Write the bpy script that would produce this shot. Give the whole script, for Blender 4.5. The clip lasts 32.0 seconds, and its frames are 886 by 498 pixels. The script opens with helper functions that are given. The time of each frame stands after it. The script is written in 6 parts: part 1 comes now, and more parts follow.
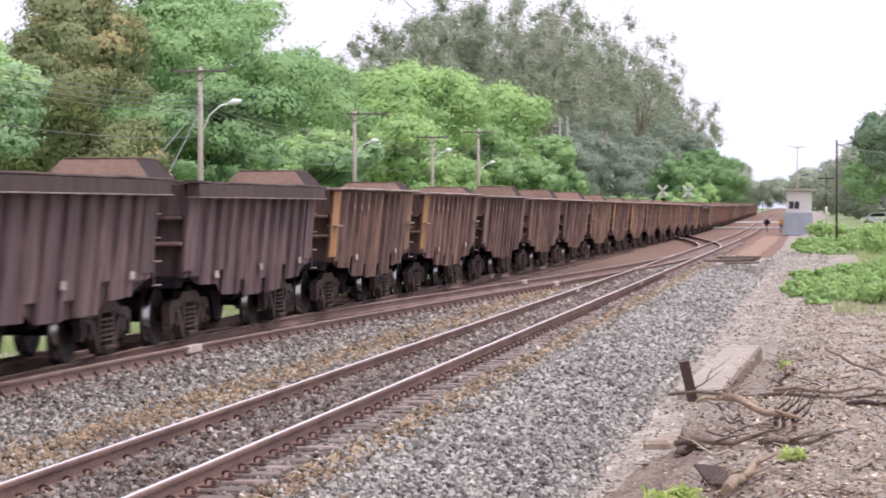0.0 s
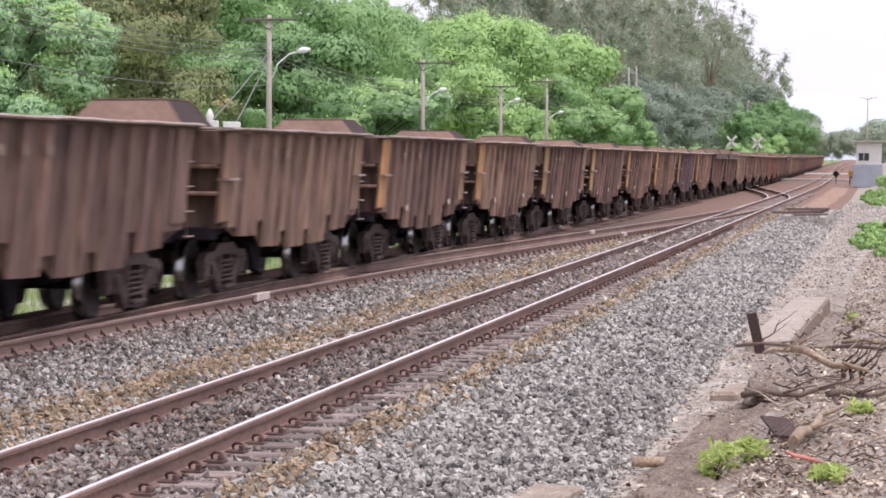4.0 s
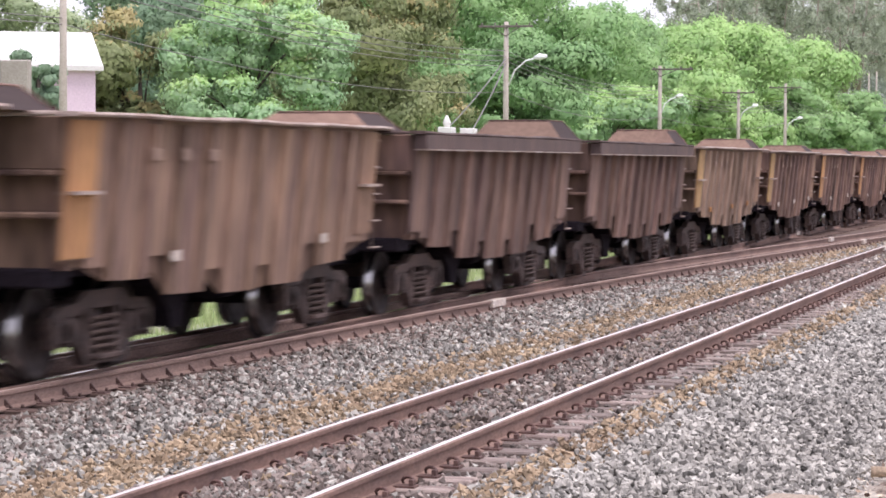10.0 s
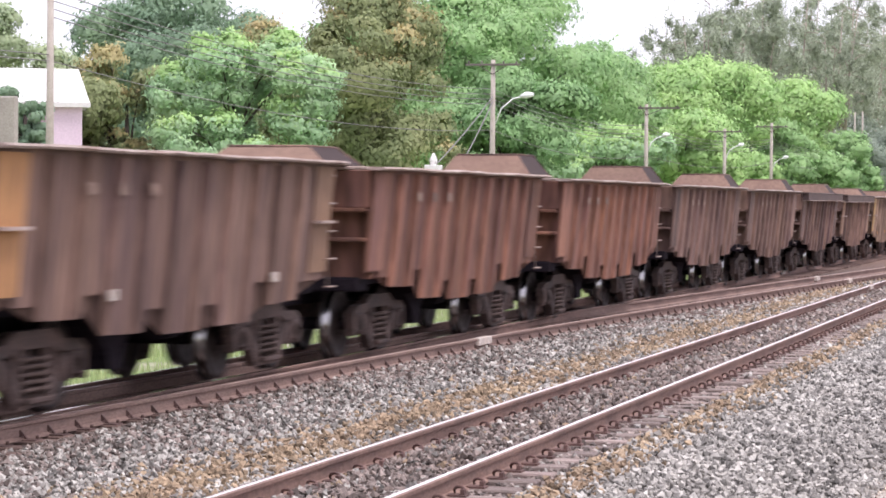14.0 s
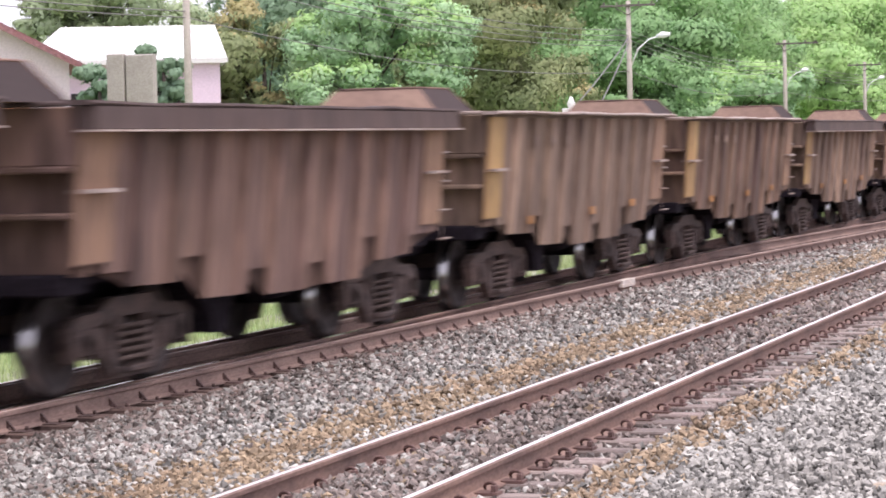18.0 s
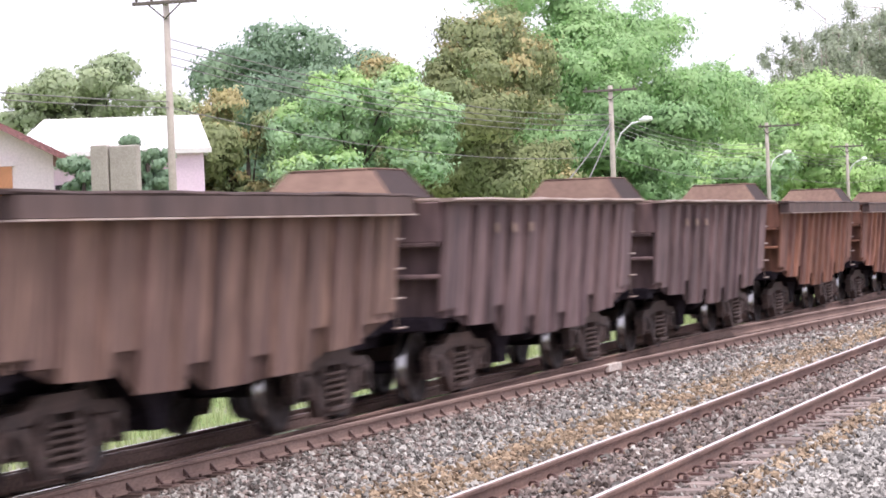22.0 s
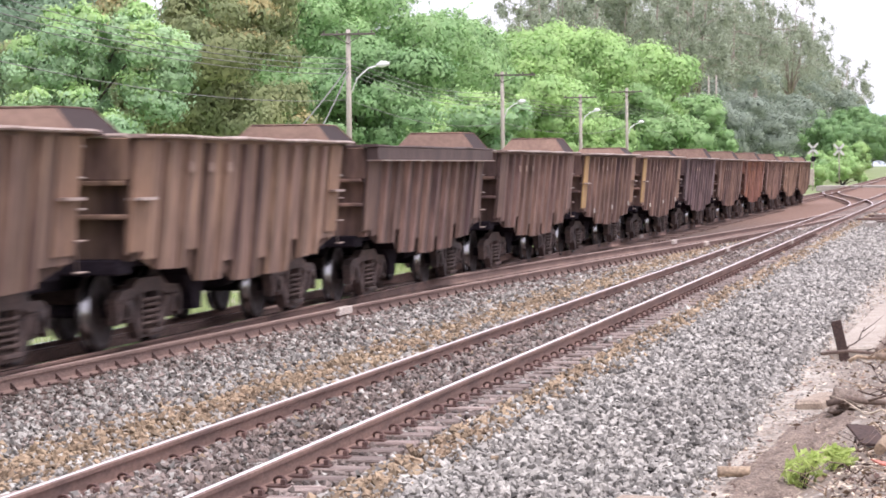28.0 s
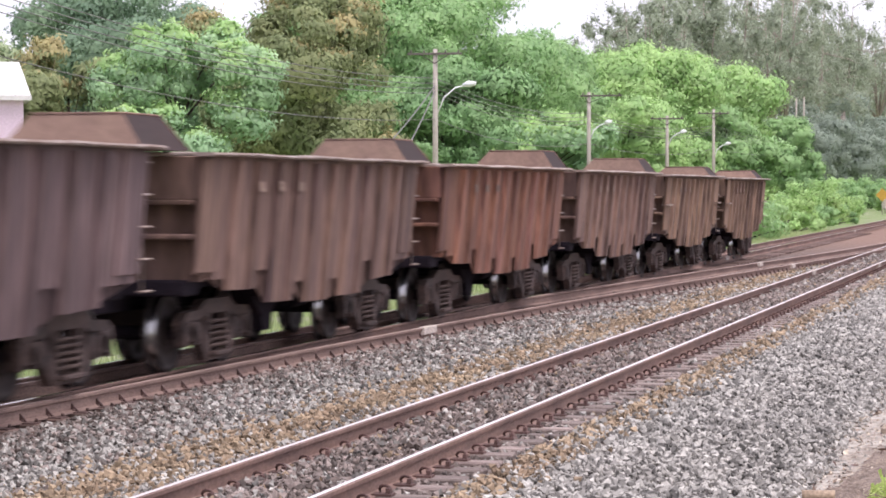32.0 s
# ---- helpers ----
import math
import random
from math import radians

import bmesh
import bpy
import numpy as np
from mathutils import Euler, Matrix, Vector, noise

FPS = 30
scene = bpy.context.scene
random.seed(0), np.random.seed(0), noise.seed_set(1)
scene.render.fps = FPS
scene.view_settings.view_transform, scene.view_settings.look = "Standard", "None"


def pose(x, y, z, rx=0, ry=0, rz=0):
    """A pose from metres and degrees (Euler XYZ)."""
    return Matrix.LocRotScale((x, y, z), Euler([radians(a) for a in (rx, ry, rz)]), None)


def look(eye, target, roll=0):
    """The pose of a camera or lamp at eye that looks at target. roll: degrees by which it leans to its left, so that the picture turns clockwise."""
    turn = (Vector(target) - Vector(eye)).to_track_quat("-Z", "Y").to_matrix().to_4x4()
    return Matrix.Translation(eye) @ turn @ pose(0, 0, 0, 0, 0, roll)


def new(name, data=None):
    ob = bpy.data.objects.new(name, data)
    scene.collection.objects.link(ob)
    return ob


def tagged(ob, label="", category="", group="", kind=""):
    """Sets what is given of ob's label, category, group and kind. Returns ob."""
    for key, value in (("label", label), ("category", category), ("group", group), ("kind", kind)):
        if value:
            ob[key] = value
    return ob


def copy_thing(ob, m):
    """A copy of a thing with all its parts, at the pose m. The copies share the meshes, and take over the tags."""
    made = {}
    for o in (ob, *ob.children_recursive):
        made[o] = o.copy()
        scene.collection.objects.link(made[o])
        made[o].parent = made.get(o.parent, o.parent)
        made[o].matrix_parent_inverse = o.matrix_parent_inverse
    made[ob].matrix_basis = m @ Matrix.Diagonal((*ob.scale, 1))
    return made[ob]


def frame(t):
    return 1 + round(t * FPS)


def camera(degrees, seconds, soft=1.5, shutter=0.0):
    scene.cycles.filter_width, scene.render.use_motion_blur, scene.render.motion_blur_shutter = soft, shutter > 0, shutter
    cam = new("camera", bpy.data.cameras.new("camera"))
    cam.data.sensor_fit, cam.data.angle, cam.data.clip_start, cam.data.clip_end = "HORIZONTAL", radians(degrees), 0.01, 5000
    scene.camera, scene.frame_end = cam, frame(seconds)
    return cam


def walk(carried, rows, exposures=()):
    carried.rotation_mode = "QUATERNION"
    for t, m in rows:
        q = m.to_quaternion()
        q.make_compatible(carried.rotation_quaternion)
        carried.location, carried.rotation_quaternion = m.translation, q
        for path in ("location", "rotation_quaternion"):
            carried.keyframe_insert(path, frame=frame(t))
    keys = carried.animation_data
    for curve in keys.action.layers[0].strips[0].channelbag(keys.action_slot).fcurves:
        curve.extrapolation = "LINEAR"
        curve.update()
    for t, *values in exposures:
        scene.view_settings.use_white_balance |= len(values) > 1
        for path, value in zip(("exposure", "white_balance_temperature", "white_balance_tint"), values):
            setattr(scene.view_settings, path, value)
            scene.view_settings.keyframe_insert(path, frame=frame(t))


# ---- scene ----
EYE_Z = 1.94
cam = camera(19.77, 32.0, soft=1.7, shutter=0.5)
PATH = [  # seconds, heading, pitch, roll in degrees
    (0, -8.393, -0.961, -0.000), (0.5, -9.150, -0.917, 0.659), (1, -8.971, -0.729, 0.716), (1.5, -8.336, -0.576, 0.330),
    (2, -8.137, -1.143, 0.206), (2.5, -8.686, -1.579, 0.223), (4.5, -10.030, -2.184, 0.313), (5, -10.257, -2.236, 0.249),
    (5.5, -11.069, -2.179, 0.198), (6, -12.119, -2.070, 0.126), (6.5, -13.703, -1.931, 0.021), (7, -14.551, -1.909, -0.002),
    (7.5, -14.411, -1.883, -0.054), (8, -14.318, -1.834, -0.087), (8.5, -14.582, -1.861, -0.127), (9, -14.882, -1.905, -0.043),
    (9.5, -15.042, -1.941, 0.115), (10, -15.235, -1.988, 0.320), (10.5, -14.975, -1.848, 0.227), (11, -14.784, -1.759, 0.021),
    (11.5, -14.800, -1.598, -0.131), (12, -14.909, -1.306, -0.125), (12.5, -14.924, -1.202, -0.067), (13, -14.823, -1.199, 0.063),
    (13.5, -14.880, -1.133, 0.478), (15.5, -15.101, -1.134, 0.479), (16, -15.363, -1.127, 0.567), (16.5, -15.500, -1.118, 0.623),
    (17, -17.184, -1.160, 0.131), (17.5, -18.812, -2.100, -0.762), (18, -18.120, -2.341, -1.356), (18.5, -17.901, -1.831, -1.623),
    (19, -18.169, -1.380, -1.927), (19.5, -18.261, -0.998, -2.100), (20, -18.058, -0.879, -2.210), (20.5, -17.904, -0.797, -2.485),
    (21, -17.747, -0.729, -2.616), (21.5, -17.730, -0.511, -2.420), (22, -17.732, -0.401, -2.107), (22.5, -17.808, -0.625, -1.917),
    (23, -17.892, -0.978, -1.604), (23.5, -17.949, -1.148, -1.057), (24, -17.940, -0.825, -1.236), (24.5, -17.812, -0.662, -1.383),
    (25, -17.459, -0.645, -1.444), (25.5, -16.836, -0.716, -1.260), (26, -12.049, -1.058, -0.525), (26.5, -10.610, -1.744, -0.512),
    (28.5, -12.192, -1.799, -0.472), (29, -12.454, -1.397, -0.294), (29.5, -12.626, -1.234, 0.019), (30, -12.760, -1.190, 0.140),
    (30.5, -12.778, -1.243, 0.239), (31, -13.035, -1.234, -0.005), (31.5, -13.477, -1.213, 0.105), (32, -13.668, -1.368, -0.053),
]
walk(cam, [(t, pose(0, 0, EYE_Z, 90 + p, 0, -h) @ pose(0, 0, 0, 0, 0, r)) for t, h, p, r in PATH],
     exposures=[(0, 0.16, 6260, 20), (2, 0.11, 6260, 20), (6, 0.19, 6260, 20), (9, 0.35, 6260, 20), (13, 0.46, 6260, 20), (17, 0.49, 6260, 20), (20, 0.58, 6260, 20), (24.5, 0.57, 6260, 20), (26, 0.71, 6260, 20), (28.5, 0.45, 6260, 20), (30, 0.33, 6260, 20), (32, 0.33, 6260, 20)])

# ---- light: a bright overcast sky ----
SUN_ELEV, SUN_TURN = radians(66), radians(115)
world = bpy.data.worlds.new("overcast_sky")
scene.world = world
world.use_nodes = True
wn, wl = world.node_tree.nodes, world.node_tree.links
wn.clear()
w_out = wn.new("ShaderNodeOutputWorld")
w_bg = wn.new("ShaderNodeBackground")
w_sky = wn.new("ShaderNodeTexSky")
w_sky.sky_type = "NISHITA"
w_sky.sun_disc = False
w_sky.sun_elevation, w_sky.sun_rotation = SUN_ELEV, SUN_TURN
w_sky.air_density, w_sky.dust_density = 1.0, 3.0
w_gain = wn.new("ShaderNodeVectorMath")
w_gain.operation = "SCALE"
w_gain.inputs["Scale"].default_value = 0.10
w_coord = wn.new("ShaderNodeTexCoord")
w_map = wn.new("ShaderNodeMapping")
w_map.inputs["Scale"].default_value = (1.5, 1.5, 9.0)
w_noise = wn.new("ShaderNodeTexNoise")
w_noise.inputs["Scale"].default_value = 2.2
w_noise.inputs["Detail"].default_value = 5
w_ramp = wn.new("ShaderNodeValToRGB")
w_ramp.color_ramp.elements[0].position, w_ramp.color_ramp.elements[0].color = 0.30, (0.97, 0.97, 1.06, 1)
w_ramp.color_ramp.elements[1].position, w_ramp.color_ramp.elements[1].color = 0.62, (1.13, 1.11, 1.18, 1)
w_mix = wn.new("ShaderNodeMixRGB")
w_mix.inputs["Fac"].default_value = 0.86
wl.new(w_coord.outputs["Generated"], w_map.inputs["Vector"])
wl.new(w_map.outputs["Vector"], w_noise.inputs["Vector"])
wl.new(w_noise.outputs["Fac"], w_ramp.inputs["Fac"])
wl.new(w_sky.outputs["Color"], w_gain.inputs[0])
wl.new(w_gain.outputs["Vector"], w_mix.inputs["Color1"])
wl.new(w_ramp.outputs["Color"], w_mix.inputs["Color2"])
wl.new(w_mix.outputs["Color"], w_bg.inputs["Color"])
w_bg.inputs["Strength"].default_value = 1.0
wl.new(w_bg.outputs["Background"], w_out.inputs["Surface"])
sun_data = bpy.data.lights.new("sun", "SUN")
sun_data.energy, sun_data.angle, sun_data.color = 2.1, radians(20), (1.0, 0.95, 0.9)
sun = new("sun", sun_data)
sun.matrix_world = look((20, -30, 60), (20 - math.sin(SUN_TURN) * 10, -30 - math.cos(SUN_TURN) * 10, 60 - math.tan(SUN_ELEV) * 10))


# ---- materials ----
def mat(name, base, rough=0.85, metal=0.0, vary=0.35, scale=3.0, fine=40.0, second=None, amount=0.45, bump=0.25, bump_dist=0.01,
        stretch=(1, 1, 1), per_object=0.0, per_island=0.0, spec=0.4, through_light=0.0, shift=0.0):
    """A surface with stains at a coarse and grain at a fine scale; second is the colour of its stains."""
    m = bpy.data.materials.new(name)
    m.use_nodes = True
    n, l = m.node_tree.nodes, m.node_tree.links
    b = n["Principled BSDF"]
    b.inputs["Metallic"].default_value = metal
    b.inputs["Specular IOR Level"].default_value = spec
    co = n.new("ShaderNodeTexCoord")
    mp = n.new("ShaderNodeMapping")
    mp.inputs["Scale"].default_value = stretch
    l.new(co.outputs["Object"], mp.inputs["Vector"])
    src = mp.outputs["Vector"]
    if per_object:
        oi = n.new("ShaderNodeObjectInfo")
        add = n.new("ShaderNodeVectorMath")
        sc = n.new("ShaderNodeVectorMath")
        sc.operation = "SCALE"
        sc.inputs[0].default_value = (37.0, 91.0, 53.0)
        l.new(oi.outputs["Random"], sc.inputs["Scale"])
        l.new(mp.outputs["Vector"], add.inputs[0])
        l.new(sc.outputs["Vector"], add.inputs[1])
        src = add.outputs["Vector"]
    big = n.new("ShaderNodeTexNoise")
    big.inputs["Scale"].default_value = scale
    big.inputs["Detail"].default_value = 6
    big.inputs["Roughness"].default_value = 0.65
    l.new(src, big.inputs["Vector"])
    small = n.new("ShaderNodeTexNoise")
    small.inputs["Scale"].default_value = fine
    small.inputs["Detail"].default_value = 4
    l.new(src, small.inputs["Vector"])
    ramp = n.new("ShaderNodeValToRGB")
    ramp.color_ramp.elements[0].position, ramp.color_ramp.elements[1].position = 0.5 - 0.5 * amount + shift, 0.5 + 0.35 * amount + shift
    ramp.color_ramp.elements[0].color = (*base, 1)
    ramp.color_ramp.elements[1].color = (*(second or [min(1, c * 1.25) for c in base]), 1)
    l.new(big.outputs["Fac"], ramp.inputs["Fac"])
    mr = n.new("ShaderNodeMapRange")
    mr.inputs["To Min"].default_value, mr.inputs["To Max"].default_value = 1 - vary, 1 + vary
    mr.inputs["From Min"].default_value, mr.inputs["From Max"].default_value = 0.3, 0.7
    l.new(small.outputs["Fac"], mr.inputs["Value"])
    mul = n.new("ShaderNodeVectorMath")
    mul.operation = "SCALE"
    l.new(ramp.outputs["Color"], mul.inputs[0])
    l.new(mr.outputs["Result"], mul.inputs["Scale"])
    col = mul.outputs["Vector"]
    for kind, amt in (("object", per_object), ("island", per_island)):
        if amt:
            info = n.new("ShaderNodeObjectInfo") if kind == "object" else n.new("ShaderNodeNewGeometry")
            out = info.outputs["Random" if kind == "object" else "Random Per Island"]
            r2 = n.new("ShaderNodeMapRange")
            r2.inputs["To Min"].default_value, r2.inputs["To Max"].default_value = 1 - amt, 1 + amt
            l.new(out, r2.inputs["Value"])
            m2 = n.new("ShaderNodeVectorMath")
            m2.operation = "SCALE"
            l.new(col, m2.inputs[0])
            l.new(r2.outputs["Result"], m2.inputs["Scale"])
            col = m2.outputs["Vector"]
    l.new(col, b.inputs["Base Color"])
    r3 = n.new("ShaderNodeMapRange")
    r3.inputs["To Min"].default_value, r3.inputs["To Max"].default_value = max(0.02, rough - 0.12), min(1, rough + 0.12)
    l.new(big.outputs["Fac"], r3.inputs["Value"])
    l.new(r3.outputs["Result"], b.inputs["Roughness"])
    if bump:
        bp = n.new("ShaderNodeBump")
        bp.inputs["Strength"].default_value, bp.inputs["Distance"].default_value = bump, bump_dist
        l.new(small.outputs["Fac"], bp.inputs["Height"])
        l.new(bp.outputs["Normal"], b.inputs["Normal"])
    if through_light:
        tr = n.new("ShaderNodeBsdfTranslucent")
        l.new(col, tr.inputs["Color"])
        mx = n.new("ShaderNodeMixShader")
        mx.inputs["Fac"].default_value = through_light
        l.new(b.outputs["BSDF"], mx.inputs[1])
        l.new(tr.outputs["BSDF"], mx.inputs[2])
        l.new(mx.outputs["Shader"], n["Material Output"].inputs["Surface"])
    return m


def leaf(name, base, second, island=0.08, amount=0.5, shift=0.0):
    return mat(name, base, rough=0.65, vary=0.14, scale=0.35, fine=2.0, second=second, amount=amount, shift=shift, bump=0, per_island=island, spec=0.3, through_light=0.36)


M_RUST = mat("wagon_rust_brown", (0.088, 0.052, 0.054), 0.82, second=(0.245, 0.15, 0.112), scale=1.5, fine=7, stretch=(1, 2.2, 0.22), per_object=0.3, vary=0.45, bump=0.15)
M_RUST_DARK = mat("wagon_grey_brown", (0.085, 0.057, 0.063), 0.82, second=(0.188, 0.123, 0.117), scale=1.5, fine=7, stretch=(1, 2.2, 0.22), per_object=0.3, vary=0.45, bump=0.15)
M_RUST_TAN = mat("wagon_tan_rust", (0.32, 0.205, 0.135), 0.82, second=(0.125, 0.076, 0.066), scale=1.5, fine=7, stretch=(1, 2.2, 0.22), per_object=0.3, vary=0.45, bump=0.15)
M_RUST_RED = mat("wagon_orange_rust", (0.30, 0.138, 0.08), 0.82, second=(0.16, 0.08, 0.07), scale=1.5, fine=7, stretch=(1, 2.2, 0.22), per_object=0.3, vary=0.45, bump=0.15)
M_OLIVE = mat("wagon_olive_tan", (0.37, 0.252, 0.178), 0.82, second=(0.17, 0.112, 0.09), scale=1.5, fine=7, stretch=(1, 2.2, 0.22), per_object=0.3, vary=0.45, bump=0.15)
M_YELLOW = mat("faded_yellow_paint", (0.53, 0.345, 0.14), 0.7, second=(0.30, 0.16, 0.07), scale=1.6, fine=12, stretch=(1, 1.5, 0.4), per_object=0.12, vary=0.2, bump=0.1)
M_ORANGE = mat("dirty_orange_paint", (0.56, 0.295, 0.115), 0.75, second=(0.36, 0.18, 0.085), scale=1.6, fine=12, stretch=(1, 1.5, 0.4), per_object=0.12, vary=0.2, bump=0.1)
M_TANPAINT = mat("dirty_tan_paint", (0.34, 0.20, 0.12), 0.75, second=(0.21, 0.125, 0.09), scale=1.6, fine=12, stretch=(1, 1.5, 0.4), per_object=0.12, vary=0.2, bump=0.1)
M_BOARD = mat("dark_top_board", (0.066, 0.045, 0.043), 0.8, second=(0.11, 0.072, 0.064), scale=1.5, fine=7, stretch=(1, 1, 0.3), per_object=0.22, vary=0.3, bump=0.15)
M_RIM = mat("worn_rim_steel", (0.48, 0.40, 0.36), 0.6, second=(0.27, 0.185, 0.15), scale=2.5, fine=25, vary=0.25, per_object=0.15)
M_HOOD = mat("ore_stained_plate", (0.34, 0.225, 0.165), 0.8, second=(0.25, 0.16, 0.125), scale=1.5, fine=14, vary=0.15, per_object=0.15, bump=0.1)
# near-black twin of the hood plate, carrying the cheeks' shade as colour
M_HOOD_DARK = mat("shaded_hood_cheek", (0.040, 0.026, 0.025), 0.9, second=(0.05, 0.032, 0.03), scale=2, fine=14, vary=0.15, per_object=0.15, bump=0.1)
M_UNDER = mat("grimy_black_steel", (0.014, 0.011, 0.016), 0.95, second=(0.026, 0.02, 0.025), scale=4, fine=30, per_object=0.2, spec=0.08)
M_BOGIE = mat("grimy_brown_casting", (0.040, 0.029, 0.028), 0.8, second=(0.115, 0.075, 0.063), scale=4, fine=30, per_object=0.25)
M_WHEEL = mat("wheel_steel", (0.035, 0.027, 0.026), 0.6, metal=0.2, second=(0.06, 0.045, 0.042), scale=6, fine=30)
M_TREAD = mat("polished_wheel_tread", (0.30, 0.29, 0.29), 0.2, metal=1.0, vary=0.05, scale=8, bump=0)
M_SPRING = mat("dusty_spring_steel", (0.085, 0.06, 0.053), 0.8, second=(0.15, 0.105, 0.088), scale=4, fine=30, per_object=0.2)
M_LABEL = mat("dirty_white_plate", (0.62, 0.56, 0.50), 0.7, second=(0.42, 0.34, 0.29), scale=6, fine=40, per_object=0.2)
M_FADED = mat("faded_paint_mark", (0.36, 0.26, 0.20), 0.8, second=(0.19, 0.12, 0.10), scale=9, fine=50, per_object=0.3, vary=0.35)
M_LABEL_OR = mat("orange_plate", (0.50, 0.22, 0.06), 0.7, second=(0.33, 0.17, 0.08), scale=6, fine=40, per_object=0.2)
M_RAIL = mat("rusty_rail_web", (0.30, 0.188, 0.145), 0.8, second=(0.15, 0.095, 0.08), scale=3, fine=50, stretch=(1, 0.3, 1), vary=0.2)
M_RAILTAN = mat("dusty_rail_web", (0.30, 0.205, 0.165), 0.85, second=(0.19, 0.125, 0.105), scale=3, fine=50, stretch=(1, 0.3, 1), vary=0.2)
M_RAILTOP = mat("polished_rail_head", (0.86, 0.81, 0.80), 0.38, metal=0.35, second=(0.74, 0.68, 0.67), scale=1.5, fine=20, stretch=(4, 0.15, 1), vary=0.08, bump=0)
M_RAILSHINE = mat("mirror_worn_rail_head", (0.93, 0.92, 0.91), 0.16, metal=1.0, second=(0.85, 0.83, 0.82), scale=1.5, fine=20, stretch=(4, 0.15, 1), vary=0.05, bump=0)
M_RAILDULL = mat("dull_rail_head", (0.60, 0.48, 0.42), 0.5, metal=0.1, second=(0.42, 0.29, 0.25), scale=2, fine=30, stretch=(4, 0.15, 1), vary=0.12, bump=0)
M_CLIP = mat("rusty_rail_clip", (0.085, 0.048, 0.042), 0.8, second=(0.15, 0.088, 0.075), scale=20, fine=120, per_object=0.25)
M_BRACE = mat("dark_rusty_brace", (0.075, 0.045, 0.04), 0.85, second=(0.12, 0.075, 0.065), scale=20, fine=120, per_object=0.25)
M_SLEEPER = mat("weathered_sleeper", (0.34, 0.28, 0.245), 0.9, second=(0.17, 0.125, 0.11), scale=2.5, fine=28, stretch=(0.5, 4, 4), per_object=0.3, vary=0.35, bump=0.6)
M_TIMBER = mat("dark_switch_timber", (0.105, 0.066, 0.056), 0.9, second=(0.17, 0.115, 0.095), scale=2.5, fine=28, stretch=(0.5, 4, 4), per_object=0.3, vary=0.35, bump=0.6)
M_STONE = mat("ballast_granite", (0.376, 0.361, 0.327), 0.9, second=(0.285, 0.268, 0.239), scale=0.6, fine=25, per_island=0.7, vary=0.2, bump=0.2)
M_STONE_TAN = mat("rust_tinted_ballast", (0.37, 0.285, 0.185), 0.9, second=(0.25, 0.18, 0.12), scale=0.6, fine=25, per_island=0.5, vary=0.2, bump=0.2)
M_STONE_DIRTY = mat("grimy_brown_ballast", (0.27, 0.225, 0.2), 0.9, second=(0.18, 0.145, 0.125), scale=0.6, fine=25, per_island=0.6, vary=0.2, bump=0.2)
M_CONCRETE = mat("stained_concrete", (0.46, 0.42, 0.375), 0.9, second=(0.32, 0.285, 0.25), scale=1.2, fine=30, vary=0.15, bump=0.3)
M_SLAB = mat("dusty_sand_concrete", (0.47, 0.415, 0.35), 0.95, second=(0.33, 0.28, 0.23), scale=1.6, fine=22, vary=0.25, bump=0.5)
M_OLDWOOD = mat("weathered_branch_wood", (0.24, 0.18, 0.14), 0.9, second=(0.14, 0.1, 0.085), scale=3, fine=40, per_object=0.3, bump=0.4)
M_WOOD = mat("dry_branch_wood", (0.47, 0.37, 0.26), 0.85, second=(0.28, 0.2, 0.14), scale=3, fine=40, per_object=0.3, bump=0.4)
M_DARKWOOD = mat("dark_iron_stake", (0.05, 0.032, 0.03), 0.85, second=(0.08, 0.05, 0.04), scale=6, fine=40)
M_BARK = mat("tree_bark", (0.09, 0.07, 0.058), 0.9, second=(0.055, 0.043, 0.036), scale=2, fine=12, stretch=(1, 1, 0.3), per_object=0.2, bump=0.5, bump_dist=0.05)
M_EUBARK = mat("pale_eucalyptus_bark", (0.50, 0.44, 0.38), 0.85, second=(0.30, 0.25, 0.215), scale=0.8, fine=8, stretch=(1, 1, 0.3), per_object=0.2)
M_POLE = mat("concrete_pole", (0.50, 0.455, 0.40), 0.9, second=(0.40, 0.35, 0.30), scale=2, fine=25, vary=0.12)
M_WIRE = mat("old_cable", (0.17, 0.16, 0.155), 0.6, scale=5, bump=0)
M_ARM = mat("weathered_cross_arm", (0.20, 0.175, 0.155), 0.9, second=(0.13, 0.11, 0.10), scale=3, fine=25, vary=0.2)
M_LAMP = mat("street_lamp_shell", (0.75, 0.76, 0.76), 0.4, vary=0.1, bump=0)
M_ROOFW = mat("white_roof_sheet", (0.84, 0.83, 0.82), 0.6, second=(0.75, 0.73, 0.71), scale=0.7, fine=10, vary=0.05, bump=0.1)
M_PINK = mat("pink_wall_paint", (0.8, 0.65, 0.74), 0.85, second=(0.72, 0.56, 0.66), scale=0.8, fine=15, vary=0.08)
M_PALEPINK = mat("pale_pink_wall_paint", (0.86, 0.76, 0.79), 0.85, second=(0.82, 0.70, 0.73), scale=0.8, fine=15, vary=0.08)
M_TILE = mat("clay_roof_tile", (0.27, 0.15, 0.15), 0.85, second=(0.22, 0.10, 0.095), scale=2, fine=12, per_object=0.2)
M_TERRA = mat("terracotta_shutter", (0.52, 0.24, 0.13), 0.8, scale=2)
M_WHITE = mat("white_paint", (0.80, 0.79, 0.76), 0.7, second=(0.68, 0.66, 0.63), scale=2, fine=20, vary=0.06)
M_BLUEGREY = mat("blue_grey_paint", (0.40, 0.44, 0.49), 0.8, second=(0.32, 0.35, 0.39), scale=1.2, fine=15, vary=0.1)
